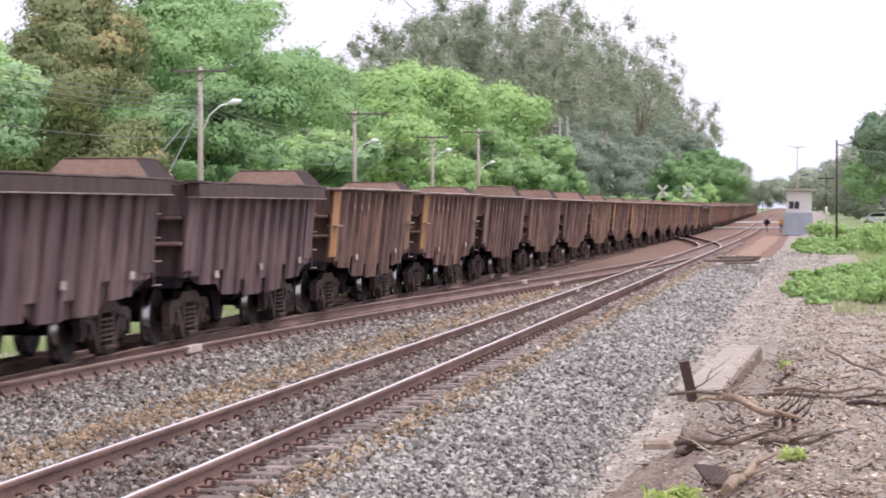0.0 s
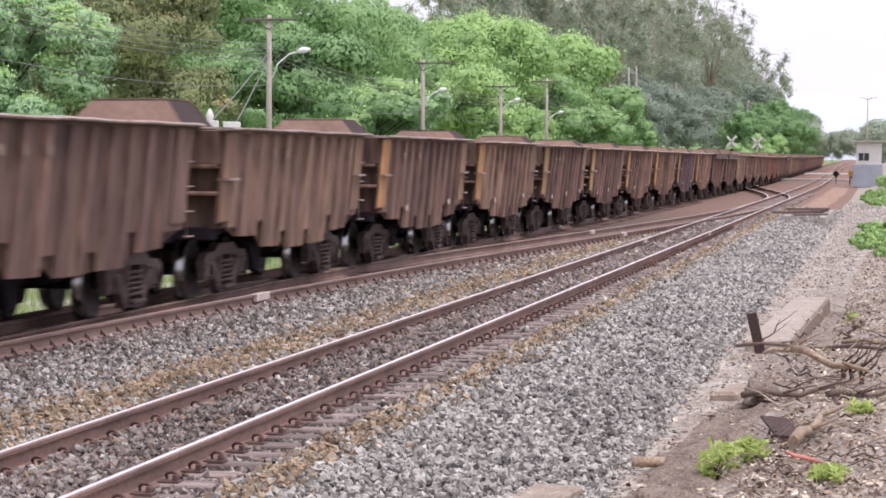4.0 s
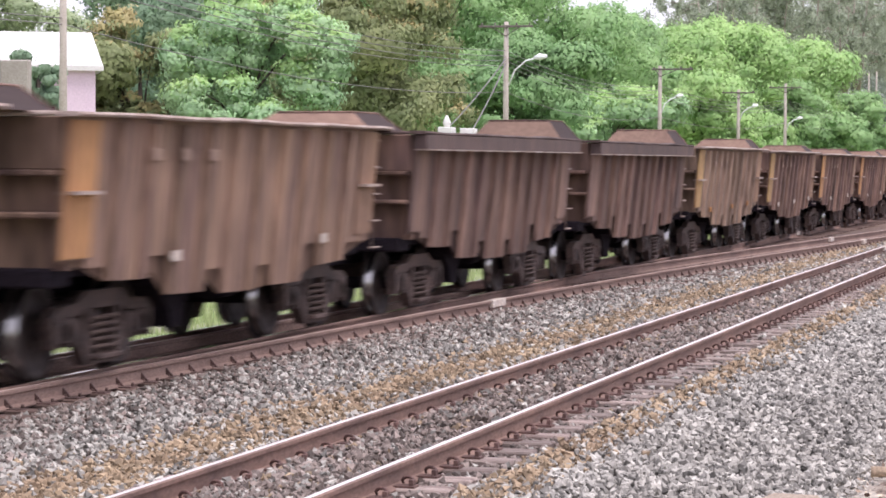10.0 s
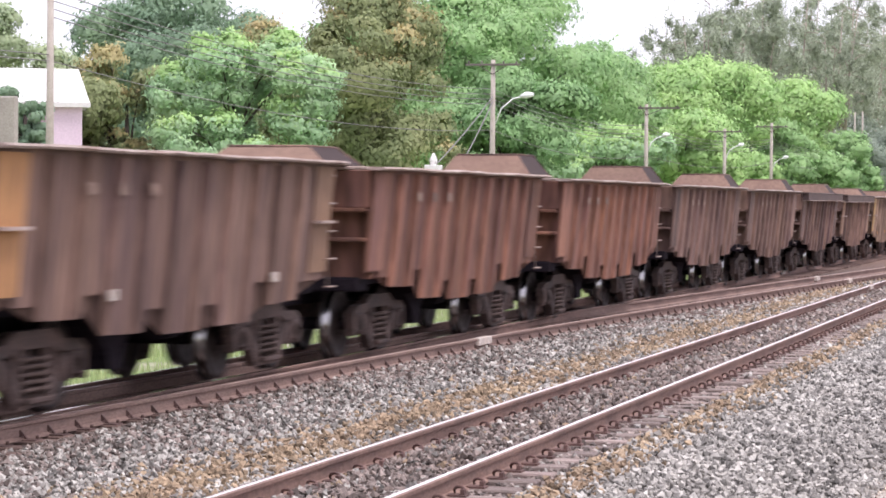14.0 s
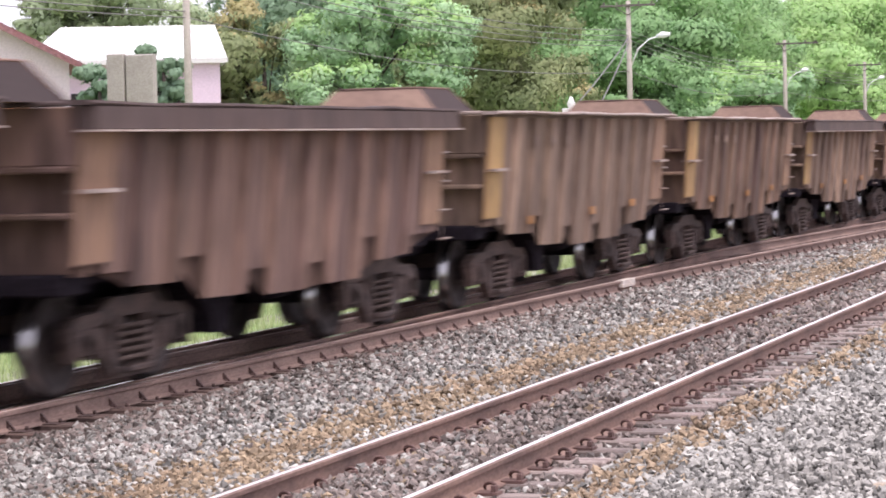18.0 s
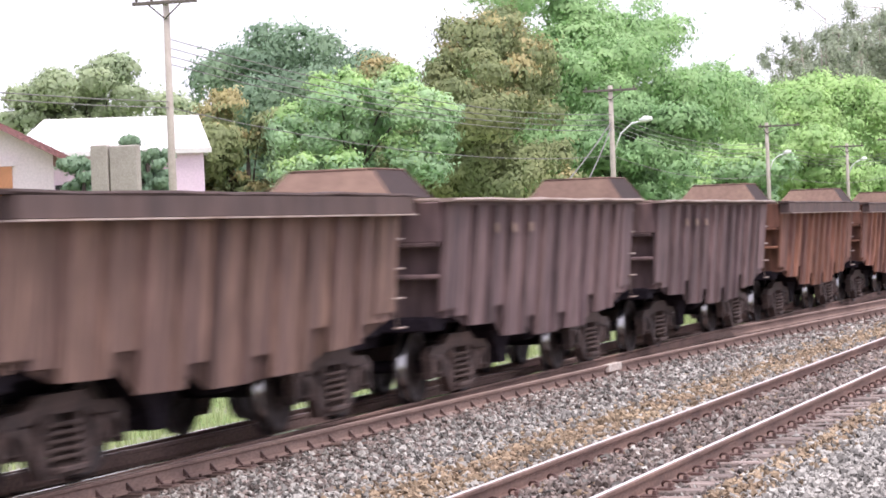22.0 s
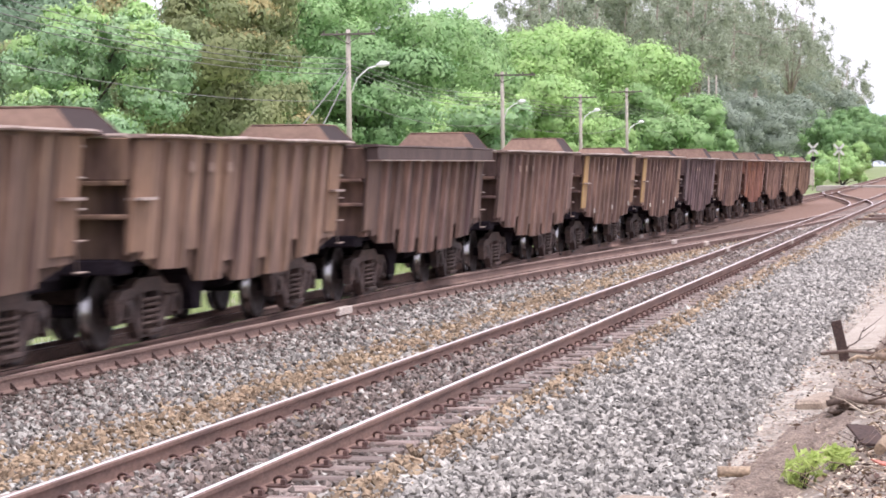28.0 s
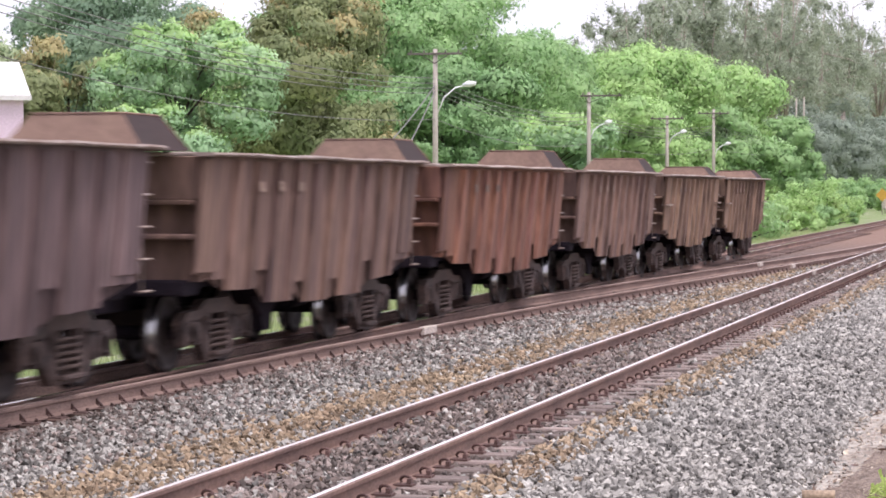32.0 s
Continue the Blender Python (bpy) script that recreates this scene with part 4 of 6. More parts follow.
    if not band:
        for y, ww in ((-2.909, 0.17), (-2.175, 0.18), (-1.441, 0.18)):
            x = side_x(1.98) + rib_depth(1.98)
            part("paint_mark", box(x - 0.004, x + 0.005, y - ww / 2 - 0.015, y + ww / 2 - 0.015, 1.92, 2.04), M_FADED, w, "faded unreadable paint mark")
    for y, z, ww, ch in plates:
        x = side_x(z) + rib_depth(z)
        part("plate", box(x - 0.006, x + 0.010, y - ww / 2 - 0.015, y + ww / 2 - 0.015, z - 0.05, z + 0.05), ch, w, "small painted plate with worn marks")
    return w


WHITE3 = [(-2.909, 1.0, 0.2, M_LABEL), (0.027, 1.04, 0.2, M_LABEL), (2.963, 1.08, 0.2, M_LABEL)]
WHITE2 = [(-2.175, 1.04, 0.2, M_LABEL), (2.229, 1.08, 0.2, M_LABEL)]
OR3 = [(-2.909, 1.02, 0.2, M_LABEL_OR), (0.027, 1.04, 0.2, M_LABEL_OR), (2.229, 1.08, 0.2, M_LABEL_OR)]
STYLES = {
    "brown": (M_RUST, M_RUST, False, []),
    "brown_board": (M_RUST, M_RUST, True, OR3),
    "dark": (M_RUST_DARK, M_RUST_DARK, False, []),
    "dark_board": (M_RUST_DARK, M_RUST_DARK, True, WHITE3),
    "tan": (M_RUST_TAN, M_TANPAINT, False, []),
    "tan_board": (M_RUST_TAN, M_TANPAINT, True, OR3),
    "yellow": (M_RUST, M_YELLOW, False, WHITE3),
    "yellow_tan": (M_OLIVE, M_YELLOW, False, OR3),
    "orange_brown": (M_RUST, M_ORANGE, False, WHITE2),
    "yellow_board": (M_OLIVE, M_YELLOW, True, OR3),
    "rusty": (M_RUST_RED, M_RUST_RED, False, []),
    "rusty_board": (M_RUST_RED, M_RUST_RED, True, []),
    "yellow_brown": (M_RUST_TAN, M_YELLOW, False, OR3),
    "stained_board": (M_RUST, M_TANPAINT, True, []),
    "orange_dark": (M_RUST_DARK, M_ORANGE, False, WHITE2),
    "plain_board": (M_RUST, M_RUST, True, []),
    "orange": (M_RUST_TAN, M_ORANGE, False, WHITE2),
}
WORDS = {"yellow_brown": "tan-rusted ore wagon with yellow corners and orange plates", "stained_board": "rust-brown ore wagon with tan corners and dark top board", "orange_dark": "grey-brown ore wagon with dirty orange corner panels", "plain_board": "rust-brown ore wagon with a dark top board", "yellow_tan": "olive-tan stained ore wagon with faded yellow corner panels", "orange_brown": "rust-brown ore wagon with dirty orange corner panels", "brown": "rust-brown open ore wagon with ribbed steel sides", "brown_board": "rust-brown ribbed ore wagon with a dark top board",
         "dark": "grey-brown open ore wagon with ribbed sides", "dark_board": "grey-brown ribbed ore wagon with dark top board and white plates",
         "tan": "tan-rusted open ore wagon with pale corner panels", "tan_board": "tan-rusted ribbed ore wagon with a dark top board",
         "yellow": "rust-brown ore wagon with faded yellow corner panels", "yellow_board": "tan ore wagon with yellow corners and dark top board",
         "rusty": "orange-rusted open ore wagon with ribbed steel sides", "rusty_board": "orange-rusted ribbed ore wagon with dark top board",
         "orange": "tan-rusted ore wagon with dirty orange corner panels"}
# paint of the wagons, counted from the tail
ORDER = {0: "tan", 1: "tan", 2: "brown", 3: "rusty", 4: "brown", 5: "dark", 6: "yellow", 7: "yellow", 8: "brown", 9: "plain_board", 10: "tan", 11: "tan", 12: "yellow", 13: "yellow", 14: "brown", 15: "brown", 16: "rusty_board", 17: "rusty_board", 18: "dark", 19: "dark", 20: "plain_board", 21: "brown_board", 22: "tan_board", 23: "yellow_board", 24: "yellow_brown", 25: "yellow_tan", 26: "stained_board", 27: "plain_board", 28: "brown", 29: "brown", 30: "rusty", 31: "rusty", 32: "orange_brown", 33: "orange_brown", 34: "yellow", 35: "yellow_tan", 36: "plain_board", 37: "plain_board", 38: "orange", 39: "orange_dark", 40: "orange", 41: "orange_brown", 42: "yellow", 43: "yellow", 44: "orange", 45: "orange_brown", 46: "tan", 47: "brown", 48: "brown", 49: "brown", 50: "orange_brown", 51: "orange_brown", 52: "dark_board", 53: "dark_board", 54: "dark", 55: "brown"}
# place of the tail wagon along the line, second by second where it was timed
TAIL = [(0.0, 582.83), (2.0, 550.27), (5.0, 502.30), (6.0, 486.30), (9.0, 437.91), (13.0, 373.87), (19.0, 278.22), (20.0, 262.30), (23.0, 214.36), (24.0, 198.42), (30.0, 102.72), (32.0, 71.24)]
HOOD = {"dark": 0.34, "brown": 0.32, "rusty": 0.33, "rusty_board": 0.32, "brown_board": 0.30, "tan_board": 0.28, "yellow_board": 0.27, "yellow_tan": 0.24, "yellow_brown": 0.26, "tan": 0.25, "stained_board": 0.26, "plain_board": 0.3, "dark_board": 0.28}
WAGONS = []


def build_train():
    protos = {}
    for k in range(56):
        st = ORDER[k]
        if st not in protos:
            protos[st] = build_wagon(STYLES[st], HOOD.get(st, 0.19))
            w = protos[st]
        else:
            w = copy_thing(protos[st], pose(0, 0, 0))
        tagged(w, WORDS[st], "railway wagon", group="wagons of the ore train")
        WAGONS.append(w)


def wagon_pose(y):
    return pose(FAR_X + drift(y), y, sag(y), 0, 0, math.degrees(-math.atan((drift(y + 3) - drift(y - 3)) / 6)))


def motions():
    ts = [t for t, _ in TAIL]
    ys = [y for _, y in TAIL]
    times = sorted({0, 1, 2, 3, 4, 5, 6, 7.5, 9, 10, 11, 12, 13, 14.5, 16, 17.5, 19, 20, 21, 22, 23, 24, 25.5, 27, 28.5, 30, 31, 32})
    walk(PICKUP[0], [(t, pose(x, 247, -0.03, 0, 0, 90)) for t, x in ((0, 48), (19, 48), (22, 22), (24, 6), (25.2, -0.4), (26, -1.4), (32, -1.4))])
    for k, w in enumerate(WAGONS):
        walk(w, [(t, wagon_pose(float(np.interp(t, ts, ys)) - PITCH * k)) for t in times])


# ---- plants ----
def leaves_np(rng, centres, radii, count, size, flat=0.75, up=0.35, loose=False, out=None, droop=0.35, slim=0.34, soft=0.13):
    """Leaf blades scattered over the upper and outer skins of round clumps."""
    k = len(centres)
    w = radii ** 2
    c = rng.choice(k, count, p=w / w.sum())
    d = rng.normal(size=(count, 3))
    d[:, 2] += up
    if out is not None:
        d += 0.55 * out[c]
    d /= np.linalg.norm(d, axis=1, keepdims=True)
    rad = radii[c] * (0.80 + 0.25 * rng.random(count)) * (1 + 0.16 * np.sin(5.0 * d[:, 0] + 7 * c) * np.sin(4.0 * d[:, 1] + 3 * c) + 0.10 * np.sin(9.0 * d[:, 2] + 5 * c))
    # a few sprays stand out from the skin, some lie deeper
    stray = rng.random(count)
    rad *= np.where(stray < 0.16, 1.08 + 0.42 * rng.random(count), np.where(stray > 0.85, 0.55 + 0.4 * rng.random(count), 1.0))
    if loose:
        rad = radii[c] * np.abs(rng.normal(size=count)) * 0.9
        flat = 1.25
    p = centres[c] + d * rad[:, None] * np.array([1, 1, flat])
    a = rng.normal(size=(count, 3)) + np.array([0, 0, -droop])
    a -= 0.7 * d * (a * d).sum(1, keepdims=True)
    a /= np.linalg.norm(a, axis=1, keepdims=True)
    b = np.cross(a, d + 0.36 * rng.normal(size=(count, 3)))
    b /= np.linalg.norm(b, axis=1, keepdims=True) + 1e-9
    s = size * (0.6 + 0.8 * rng.random(count))[:, None]
    v = np.stack([p - a * s * 0.5 + b * s * slim, p - a * s * 0.5 - b * s * slim, p + a * s * 0.75], 1)
    back = (np.cross(v[:, 1] - v[:, 0], v[:, 2] - v[:, 0]) * d).sum(1) < 0
    v[back] = v[back][:, [1, 0, 2]]
    # blades of one clump share a rounded shading, as a dense spray does
    nm = d + soft * rng.normal(size=(count, 3))
    if out is not None:
        nm += 0.35 * out[c]
    nm /= np.linalg.norm(nm, axis=1, keepdims=True)
    return v.reshape(-1, 3), np.arange(count * 3).reshape(-1, 3), np.repeat(nm, 3, 0), d, c


def round_clumps(rng, clumps, height, spread, depth, base):
    """Clumps on the upper and outer side of a few large lobes."""
    ch = height * (1 - base)
    lobes, cs, rs, out = [], [], [], []
    while len(lobes) < max(9, clumps // 9):
        u = rng.uniform(-1, 1, 3)
        if 0.35 < np.linalg.norm(u) < 0.86:
            lobes.append(u * (1 + 0.12 * rng.normal()))
    while len(cs) < clumps:
        u = lobes[len(cs) % len(lobes)]
        q = rng.normal(size=3) + 0.7 * u + np.array([0, 0, 0.35])
        q /= np.linalg.norm(q)
        k = (0.24 + 0.14 * rng.random()) * min(spread, ch * 0.6)
        cs.append((u[0] * spread * 0.80 + q[0] * k, u[1] * depth * 0.80 + q[1] * k, height * base + ch * 0.5 * (1 + u[2] * 0.80) + q[2] * k))
        rs.append((0.12 + 0.13 * rng.random() ** 1.5) * min(spread, ch * 0.6) * (1.3 if spread < 3.2 else 1.0))
        out.append(q)
    return np.array(cs), np.array(rs), np.array(out)


def tree(name, label, x, y, height, spread, leafm, seed, trunk=0.22, base=0.25, clumps=60, leaves=9000, size=0.34, bark=None, depth=None, category="tree", group="trees beyond the tracks", tips=None, droop=0.35, share=0.7, swell=1.0):
    """A tapered trunk with limbs and an uneven crown of leafy clumps."""
    rng = np.random.default_rng(seed)
    th = empty(name, pose(x, y, ground_z(x, y) - 0.05))
    tagged(th, label, category, group=group)
    cs, rs, out = round_clumps(rng, clumps, height, spread, depth or spread, base)
    v, f, nm, d, ci = leaves_np(rng, cs, rs * swell, int(leaves * 4.2), size * 0.56, up=0.45, out=out, droop=droop)
    v[:, 2] = np.maximum(v[:, 2], 0.05)
    mi = None
    if tips is not None:
        # young shoots on the outer side of some clumps
        lucky = rng.random(len(cs)) < share
        mi = (lucky[ci] & (0.5 * d[:, 2] + 0.5 * out[ci, 2] + 0.14 * rng.normal(size=len(d)) > 0.46)).astype(np.int32)
    part("crown", mesh_np("crown", v, f, [leafm] + ([tips] if tips is not None else []), mi, normals=nm), None, th)
    bm = bmesh.new()
    top = height * 0.62
    pts = [(0.25 * math.sin(seed + i) * i / 4, 0.25 * math.cos(seed * 2 + i) * i / 4, top * i / 4) for i in range(5)]
    add_tube(bm, pts, [trunk, trunk * 0.8, trunk * 0.65, trunk * 0.45, trunk * 0.2], 8)
    for i in rng.permutation(len(cs))[:14]:
        c = cs[i]
        z = min(max(c[2] * rng.uniform(0.5, 0.75), height * 0.15), top * 0.95)
        j = min(3, int(z / top * 4))
        o = Vector(pts[j]).lerp(Vector(pts[j + 1]), z / top * 4 - j)
        mid = o.lerp(Vector(c), 0.5) + Vector((0, 0, 0.08 * height * rng.random()))
        add_tube(bm, [o, mid, Vector(c)], [trunk * 0.26, trunk * 0.15, trunk * 0.05], 5)
    part("trunk", bm, bark or M_BARK, th)
    return th


def eucalyptus(x, y, height, spread, seed, leaves=11000, low=0.16):
    """A tall pale trunk that forks into bare rising limbs, each ending in loose hanging tufts with sky between."""
    rng = np.random.default_rng(seed)
    th = empty("eucalyptus_tree", pose(x, y, ground_z(x, y) - 0.05))
    tagged(th, "tall grey-green eucalyptus with pale forking trunk", "tree", group="eucalyptus row")
    bm = bmesh.new()
    r0 = 0.0135 * height
    fork = height * rng.uniform(0.30, 0.45)
    lean = rng.normal(size=2) * 0.03 * height
    foot = [(0, 0, 0), (lean[0] * 0.4, lean[1] * 0.4, fork * 0.5), (lean[0], lean[1], fork)]
    add_tube(bm, foot, [r0 * 1.2, r0, r0 * 0.85], 8)
    cs, rs = [], []
    n = rng.integers(4, 7)
    for i in range(n):
        az = 2 * math.pi * (i + 0.5 * rng.random()) / n
        reach = spread * rng.uniform(0.25, 0.85) * (0.4 if i == 0 else 1.0)
        tip = Vector((lean[0] + reach * math.cos(az), lean[1] + reach * math.sin(az), height * (0.97 if i == 0 else rng.uniform(0.66, 0.93))))
        o = Vector(foot[2])
        mid = o.lerp(tip, 0.5) + Vector((0.18 * reach * math.cos(az), 0.18 * reach * math.sin(az), -0.03 * height))
        add_tube(bm, [o, mid, tip], [r0 * 0.6, r0 * 0.36, r0 * 0.1], 6)
        for j in range(7):
            u = 0.30 + 0.70 * (j + rng.random()) / 7
            p = o.lerp(mid, u * 2) if u < 0.5 else mid.lerp(tip, u * 2 - 1)
            q = Vector(rng.normal(size=3)) * Vector((1, 1, 0.55)) * 0.075 * height
            e = p + q
            add_tube(bm, [p, p.lerp(e, 0.55) + Vector((0, 0, 0.012 * height)), e], [r0 * 0.2, r0 * 0.12, r0 * 0.05], 5)
            for g in range(3):
                o2 = Vector(rng.normal(size=3)) * 0.022 * height
                cs.append(tuple(e + o2))
                rs.append(height * rng.uniform(0.018, 0.042))
    for j in range(5):
        # short shoots on the bare trunk
        z = height * rng.uniform(low, 0.5)
        cs.append((lean[0] * z / fork + rng.normal() * 0.05 * height, rng.normal() * 0.05 * height, z))
        rs.append(height * rng.uniform(0.015, 0.03))
    v, f, nm, d, ci = leaves_np(rng, np.array(cs), np.array(rs), leaves, 0.30 + 0.00045 * y, loose=True, up=0.25, droop=0.9, slim=0.2, soft=0.35)
    part("crown", mesh_np("crown", v, f, [L_EUC], normals=nm), None, th)
    part("trunk", bm, M_EUBARK, th)
    return th


def shrub(x, y, height, spread, leafm, seed, leaves=1600, size=0.13, label="leafy green shrub on rough ground", z=None, name="shrub", group="shrubs", slim=0.34):
    """Bare stems from one root with a loose crown of leaves."""
    rng = np.random.default_rng(seed)
    th = empty(name, pose(x, y, (ground_z(x, y) if z is None else z) - 0.02))
    tagged(th, label, "shrub", group=group)
    n = 16 if height < 4 else 60
    cs = np.stack([rng.uniform(-1, 1, n) * spread * 0.75, rng.uniform(-1, 1, n) * spread * 0.75, height * (0.2 + 0.65 * rng.random(n))], -1)
    rs = (0.2 + 0.18 * rng.random(n)) * min(height, 1.4 * spread) * 0.8
    v, f, nm, d, ci = leaves_np(rng, cs, rs * (0.8 if leafm is L_WEED else 1), leaves * 2, size * 0.72, loose=leafm is L_WEED, soft=0.25, slim=slim)
    v[:, 2] = np.maximum(v[:, 2], 0.01)
    part("foliage", mesh_np("foliage", v, f, [leafm], normals=nm), None, th)
    bm = bmesh.new()
    for c in cs[:9]:
        add_tube(bm, [(0, 0, 0), (c[0] * 0.4, c[1] * 0.4, c[2] * 0.55), tuple(c)], [0.03 * height, 0.02 * height, 0.008 * height], 5)
    part("stems", bm, M_BARK, th)
    return th


def grass_field(name, label, xr, yr, count, h, leafm, seed, where=None):
    rng = np.random.default_rng(seed)
    x, y = rng.uniform(*xr, count), rng.uniform(*yr, count)
    if where is not None:
        keep = np.array([where(a, b) for a, b in zip(x, y)])
        x, y = x[keep], y[keep]
    n = len(x)
    z = np.array([ground_z(a, b) for a, b in zip(x, y)])
    a = rng.uniform(0, 2 * math.pi, n)
    hh = h * (0.4 + rng.random(n))
    w = 0.012 + 0.02 * hh
    p = np.stack([x, y, z], -1)
    s = np.stack([np.cos(a), np.sin(a), 0 * a], -1)
    lean = np.stack([np.cos(a + 1.6) * 0.5 * rng.random(n), np.sin(a + 1.6) * 0.5 * rng.random(n), np.ones(n)], -1)
    v = np.stack([p - s * w[:, None], p + s * w[:, None], p + lean * hh[:, None]], 1)
    ob = new(name, mesh_np(name, v.reshape(-1, 3), np.arange(3 * n).reshape(-1, 3), [leafm]))
    tagged(ob, label, "grass", kind="stuff")


def build_trees():
    # (kind, label, x, y, height, half width, leaf, clumps, leaves, leaf size, base)
    R = [
        ("mango_tree", "old mango tree with dark leaves and brown shoots", -35.3, 87.5, 9.7, 2.4, L_MANGO, 80, 13000, 0.26, 0.05),
        ("feathery_tree", "soft light-green tree with feathery foliage", -31.2, 87.5, 9.9, 3.3, L_FEATHER, 120, 26000, 0.24, 0.05),
        ("mango_tree", "tall dark-leaved mango tree", -45, 122, 15.4, 7.2, L_DARK, 110, 24000, 0.36, 0.08),
        ("mango_tree", "broad mango tree tipped with yellow-brown shoots", -36.6, 117, 13.3, 6.6, L_MANGO, 130, 32000, 0.32, 0.04),
        ("broadleaf_tree", "large mid-green broadleaf tree", -44, 158, 18.0, 8.0, L_MID, 130, 22000, 0.42, 0.05),
        ("broadleaf_tree", "large mid-green broadleaf tree", -46, 192, 20.5, 11.0, L_MID, 130, 22000, 0.48, 0.05),
        ("broadleaf_tree", "large mid-green broadleaf tree", -46.5, 228, 17.0, 8.0, L_MID, 100, 16000, 0.5, 0.05),
        ("broadleaf_tree", "dense dark-green roadside tree", -33, 138, 9.0, 5.6, L_DEEP, 110, 18000, 0.36, 0.03),
        ("broadleaf_tree", "soft light green roadside tree", -32, 158, 7.5, 4.4, L_FEATHER, 80, 12000, 0.34, 0.03),
        ("broadleaf_tree", "bright fresh-green rounded tree", -40, 240, 16.8, 10.0, L_BRIGHT, 150, 24000, 0.52, 0.03),
        ("broadleaf_tree", "bright fresh-green rounded tree", -37.5, 285, 17.2, 11.0, L_BRIGHT, 150, 24000, 0.56, 0.03),
        ("broadleaf_tree", "bright green roadside tree", -34, 200, 10.5, 8.0, L_BRIGHT, 90, 14000, 0.46, 0.02),
        ("broadleaf_tree", "mid-green bushy roadside tree", -32, 246, 9.5, 7.0, L_MID, 90, 13000, 0.48, 0.02),
        ("broadleaf_tree", "green rounded roadside tree", -31.6, 300, 10.8, 5.6, L_MID, 90, 13000, 0.48, 0.03),
        ("broadleaf_tree", "pale green tree behind the house", -59.6, 125, 13.9, 4.8, L_PALE, 110, 16000, 0.42, 0.1),
        ("broadleaf_tree", "pale green tree behind the house", -62.5, 146, 12.0, 6.5, L_PALE, 90, 12000, 0.42, 0.1),
    ]
    tips = {L_MANGO: L_SHOOT, L_FEATHER: L_BRIGHT}
    for i, (nm, lb, x, y, h, s, lm, cl, lv, sz, bs) in enumerate(R):
        tree(nm, lb, x, y, h, s, lm, 20 + i, trunk=0.02 * h + 0.05, base=bs, clumps=int(cl * 1.25), leaves=lv, size=sz, depth=min(s, 7.0), tips=tips.get(lm), droop=0.9 if lm is L_MANGO else 0.35, share=0.5 if lm is L_MANGO else 0.75)
    E = [(-62, 345, 27, 7), (-66, 362, 25, 7), (-46, 296, 25, 6), (-52, 312, 28, 6), (-45, 326, 30, 6), (-50, 340, 31, 6.5), (-44, 355, 32, 7), (-51, 372, 34, 7), (-44, 390, 35, 7), (-50, 408, 36.5, 7.5), (-44, 428, 38, 8), (-50, 450, 39, 8), (-44, 474, 40, 8.5),
         (-50, 500, 41, 9), (-44, 528, 42, 9), (-50, 560, 43, 9.5), (-44, 600, 44, 10), (-50, 645, 45, 11), (-45, 695, 45, 12), (-46, 755, 45, 13), (-47, 825, 43, 15), (-47, 910, 41, 17), (-48, 1020, 39, 20), (-50, 1180, 36, 24)]
    for i, (x, y, h, s) in enumerate(E):
        eucalyptus(x, y, h, s, 60 + i, leaves=12000 if y < 600 else 9000)
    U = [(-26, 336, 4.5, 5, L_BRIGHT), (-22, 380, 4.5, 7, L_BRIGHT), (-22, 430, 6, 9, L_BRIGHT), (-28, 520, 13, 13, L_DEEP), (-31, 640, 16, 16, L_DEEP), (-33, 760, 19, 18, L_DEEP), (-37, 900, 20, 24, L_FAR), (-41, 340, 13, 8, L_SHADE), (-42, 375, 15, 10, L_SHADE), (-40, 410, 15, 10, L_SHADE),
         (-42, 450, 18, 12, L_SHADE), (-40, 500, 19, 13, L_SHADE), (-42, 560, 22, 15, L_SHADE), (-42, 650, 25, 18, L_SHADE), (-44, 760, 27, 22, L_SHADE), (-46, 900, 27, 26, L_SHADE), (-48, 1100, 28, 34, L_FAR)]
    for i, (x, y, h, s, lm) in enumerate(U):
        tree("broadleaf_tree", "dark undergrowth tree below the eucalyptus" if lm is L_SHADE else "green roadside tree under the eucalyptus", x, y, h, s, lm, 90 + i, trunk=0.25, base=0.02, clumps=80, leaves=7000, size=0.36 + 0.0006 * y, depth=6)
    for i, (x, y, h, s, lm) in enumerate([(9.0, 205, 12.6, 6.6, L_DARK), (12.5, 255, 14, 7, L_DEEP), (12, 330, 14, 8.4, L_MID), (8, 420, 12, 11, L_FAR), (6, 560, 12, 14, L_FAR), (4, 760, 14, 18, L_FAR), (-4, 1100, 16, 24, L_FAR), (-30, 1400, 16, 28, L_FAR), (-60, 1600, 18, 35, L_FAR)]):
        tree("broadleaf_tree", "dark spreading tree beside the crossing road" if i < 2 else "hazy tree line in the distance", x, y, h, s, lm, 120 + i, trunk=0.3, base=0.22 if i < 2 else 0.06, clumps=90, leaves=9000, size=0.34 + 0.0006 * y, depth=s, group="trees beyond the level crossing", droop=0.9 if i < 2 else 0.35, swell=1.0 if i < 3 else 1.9)


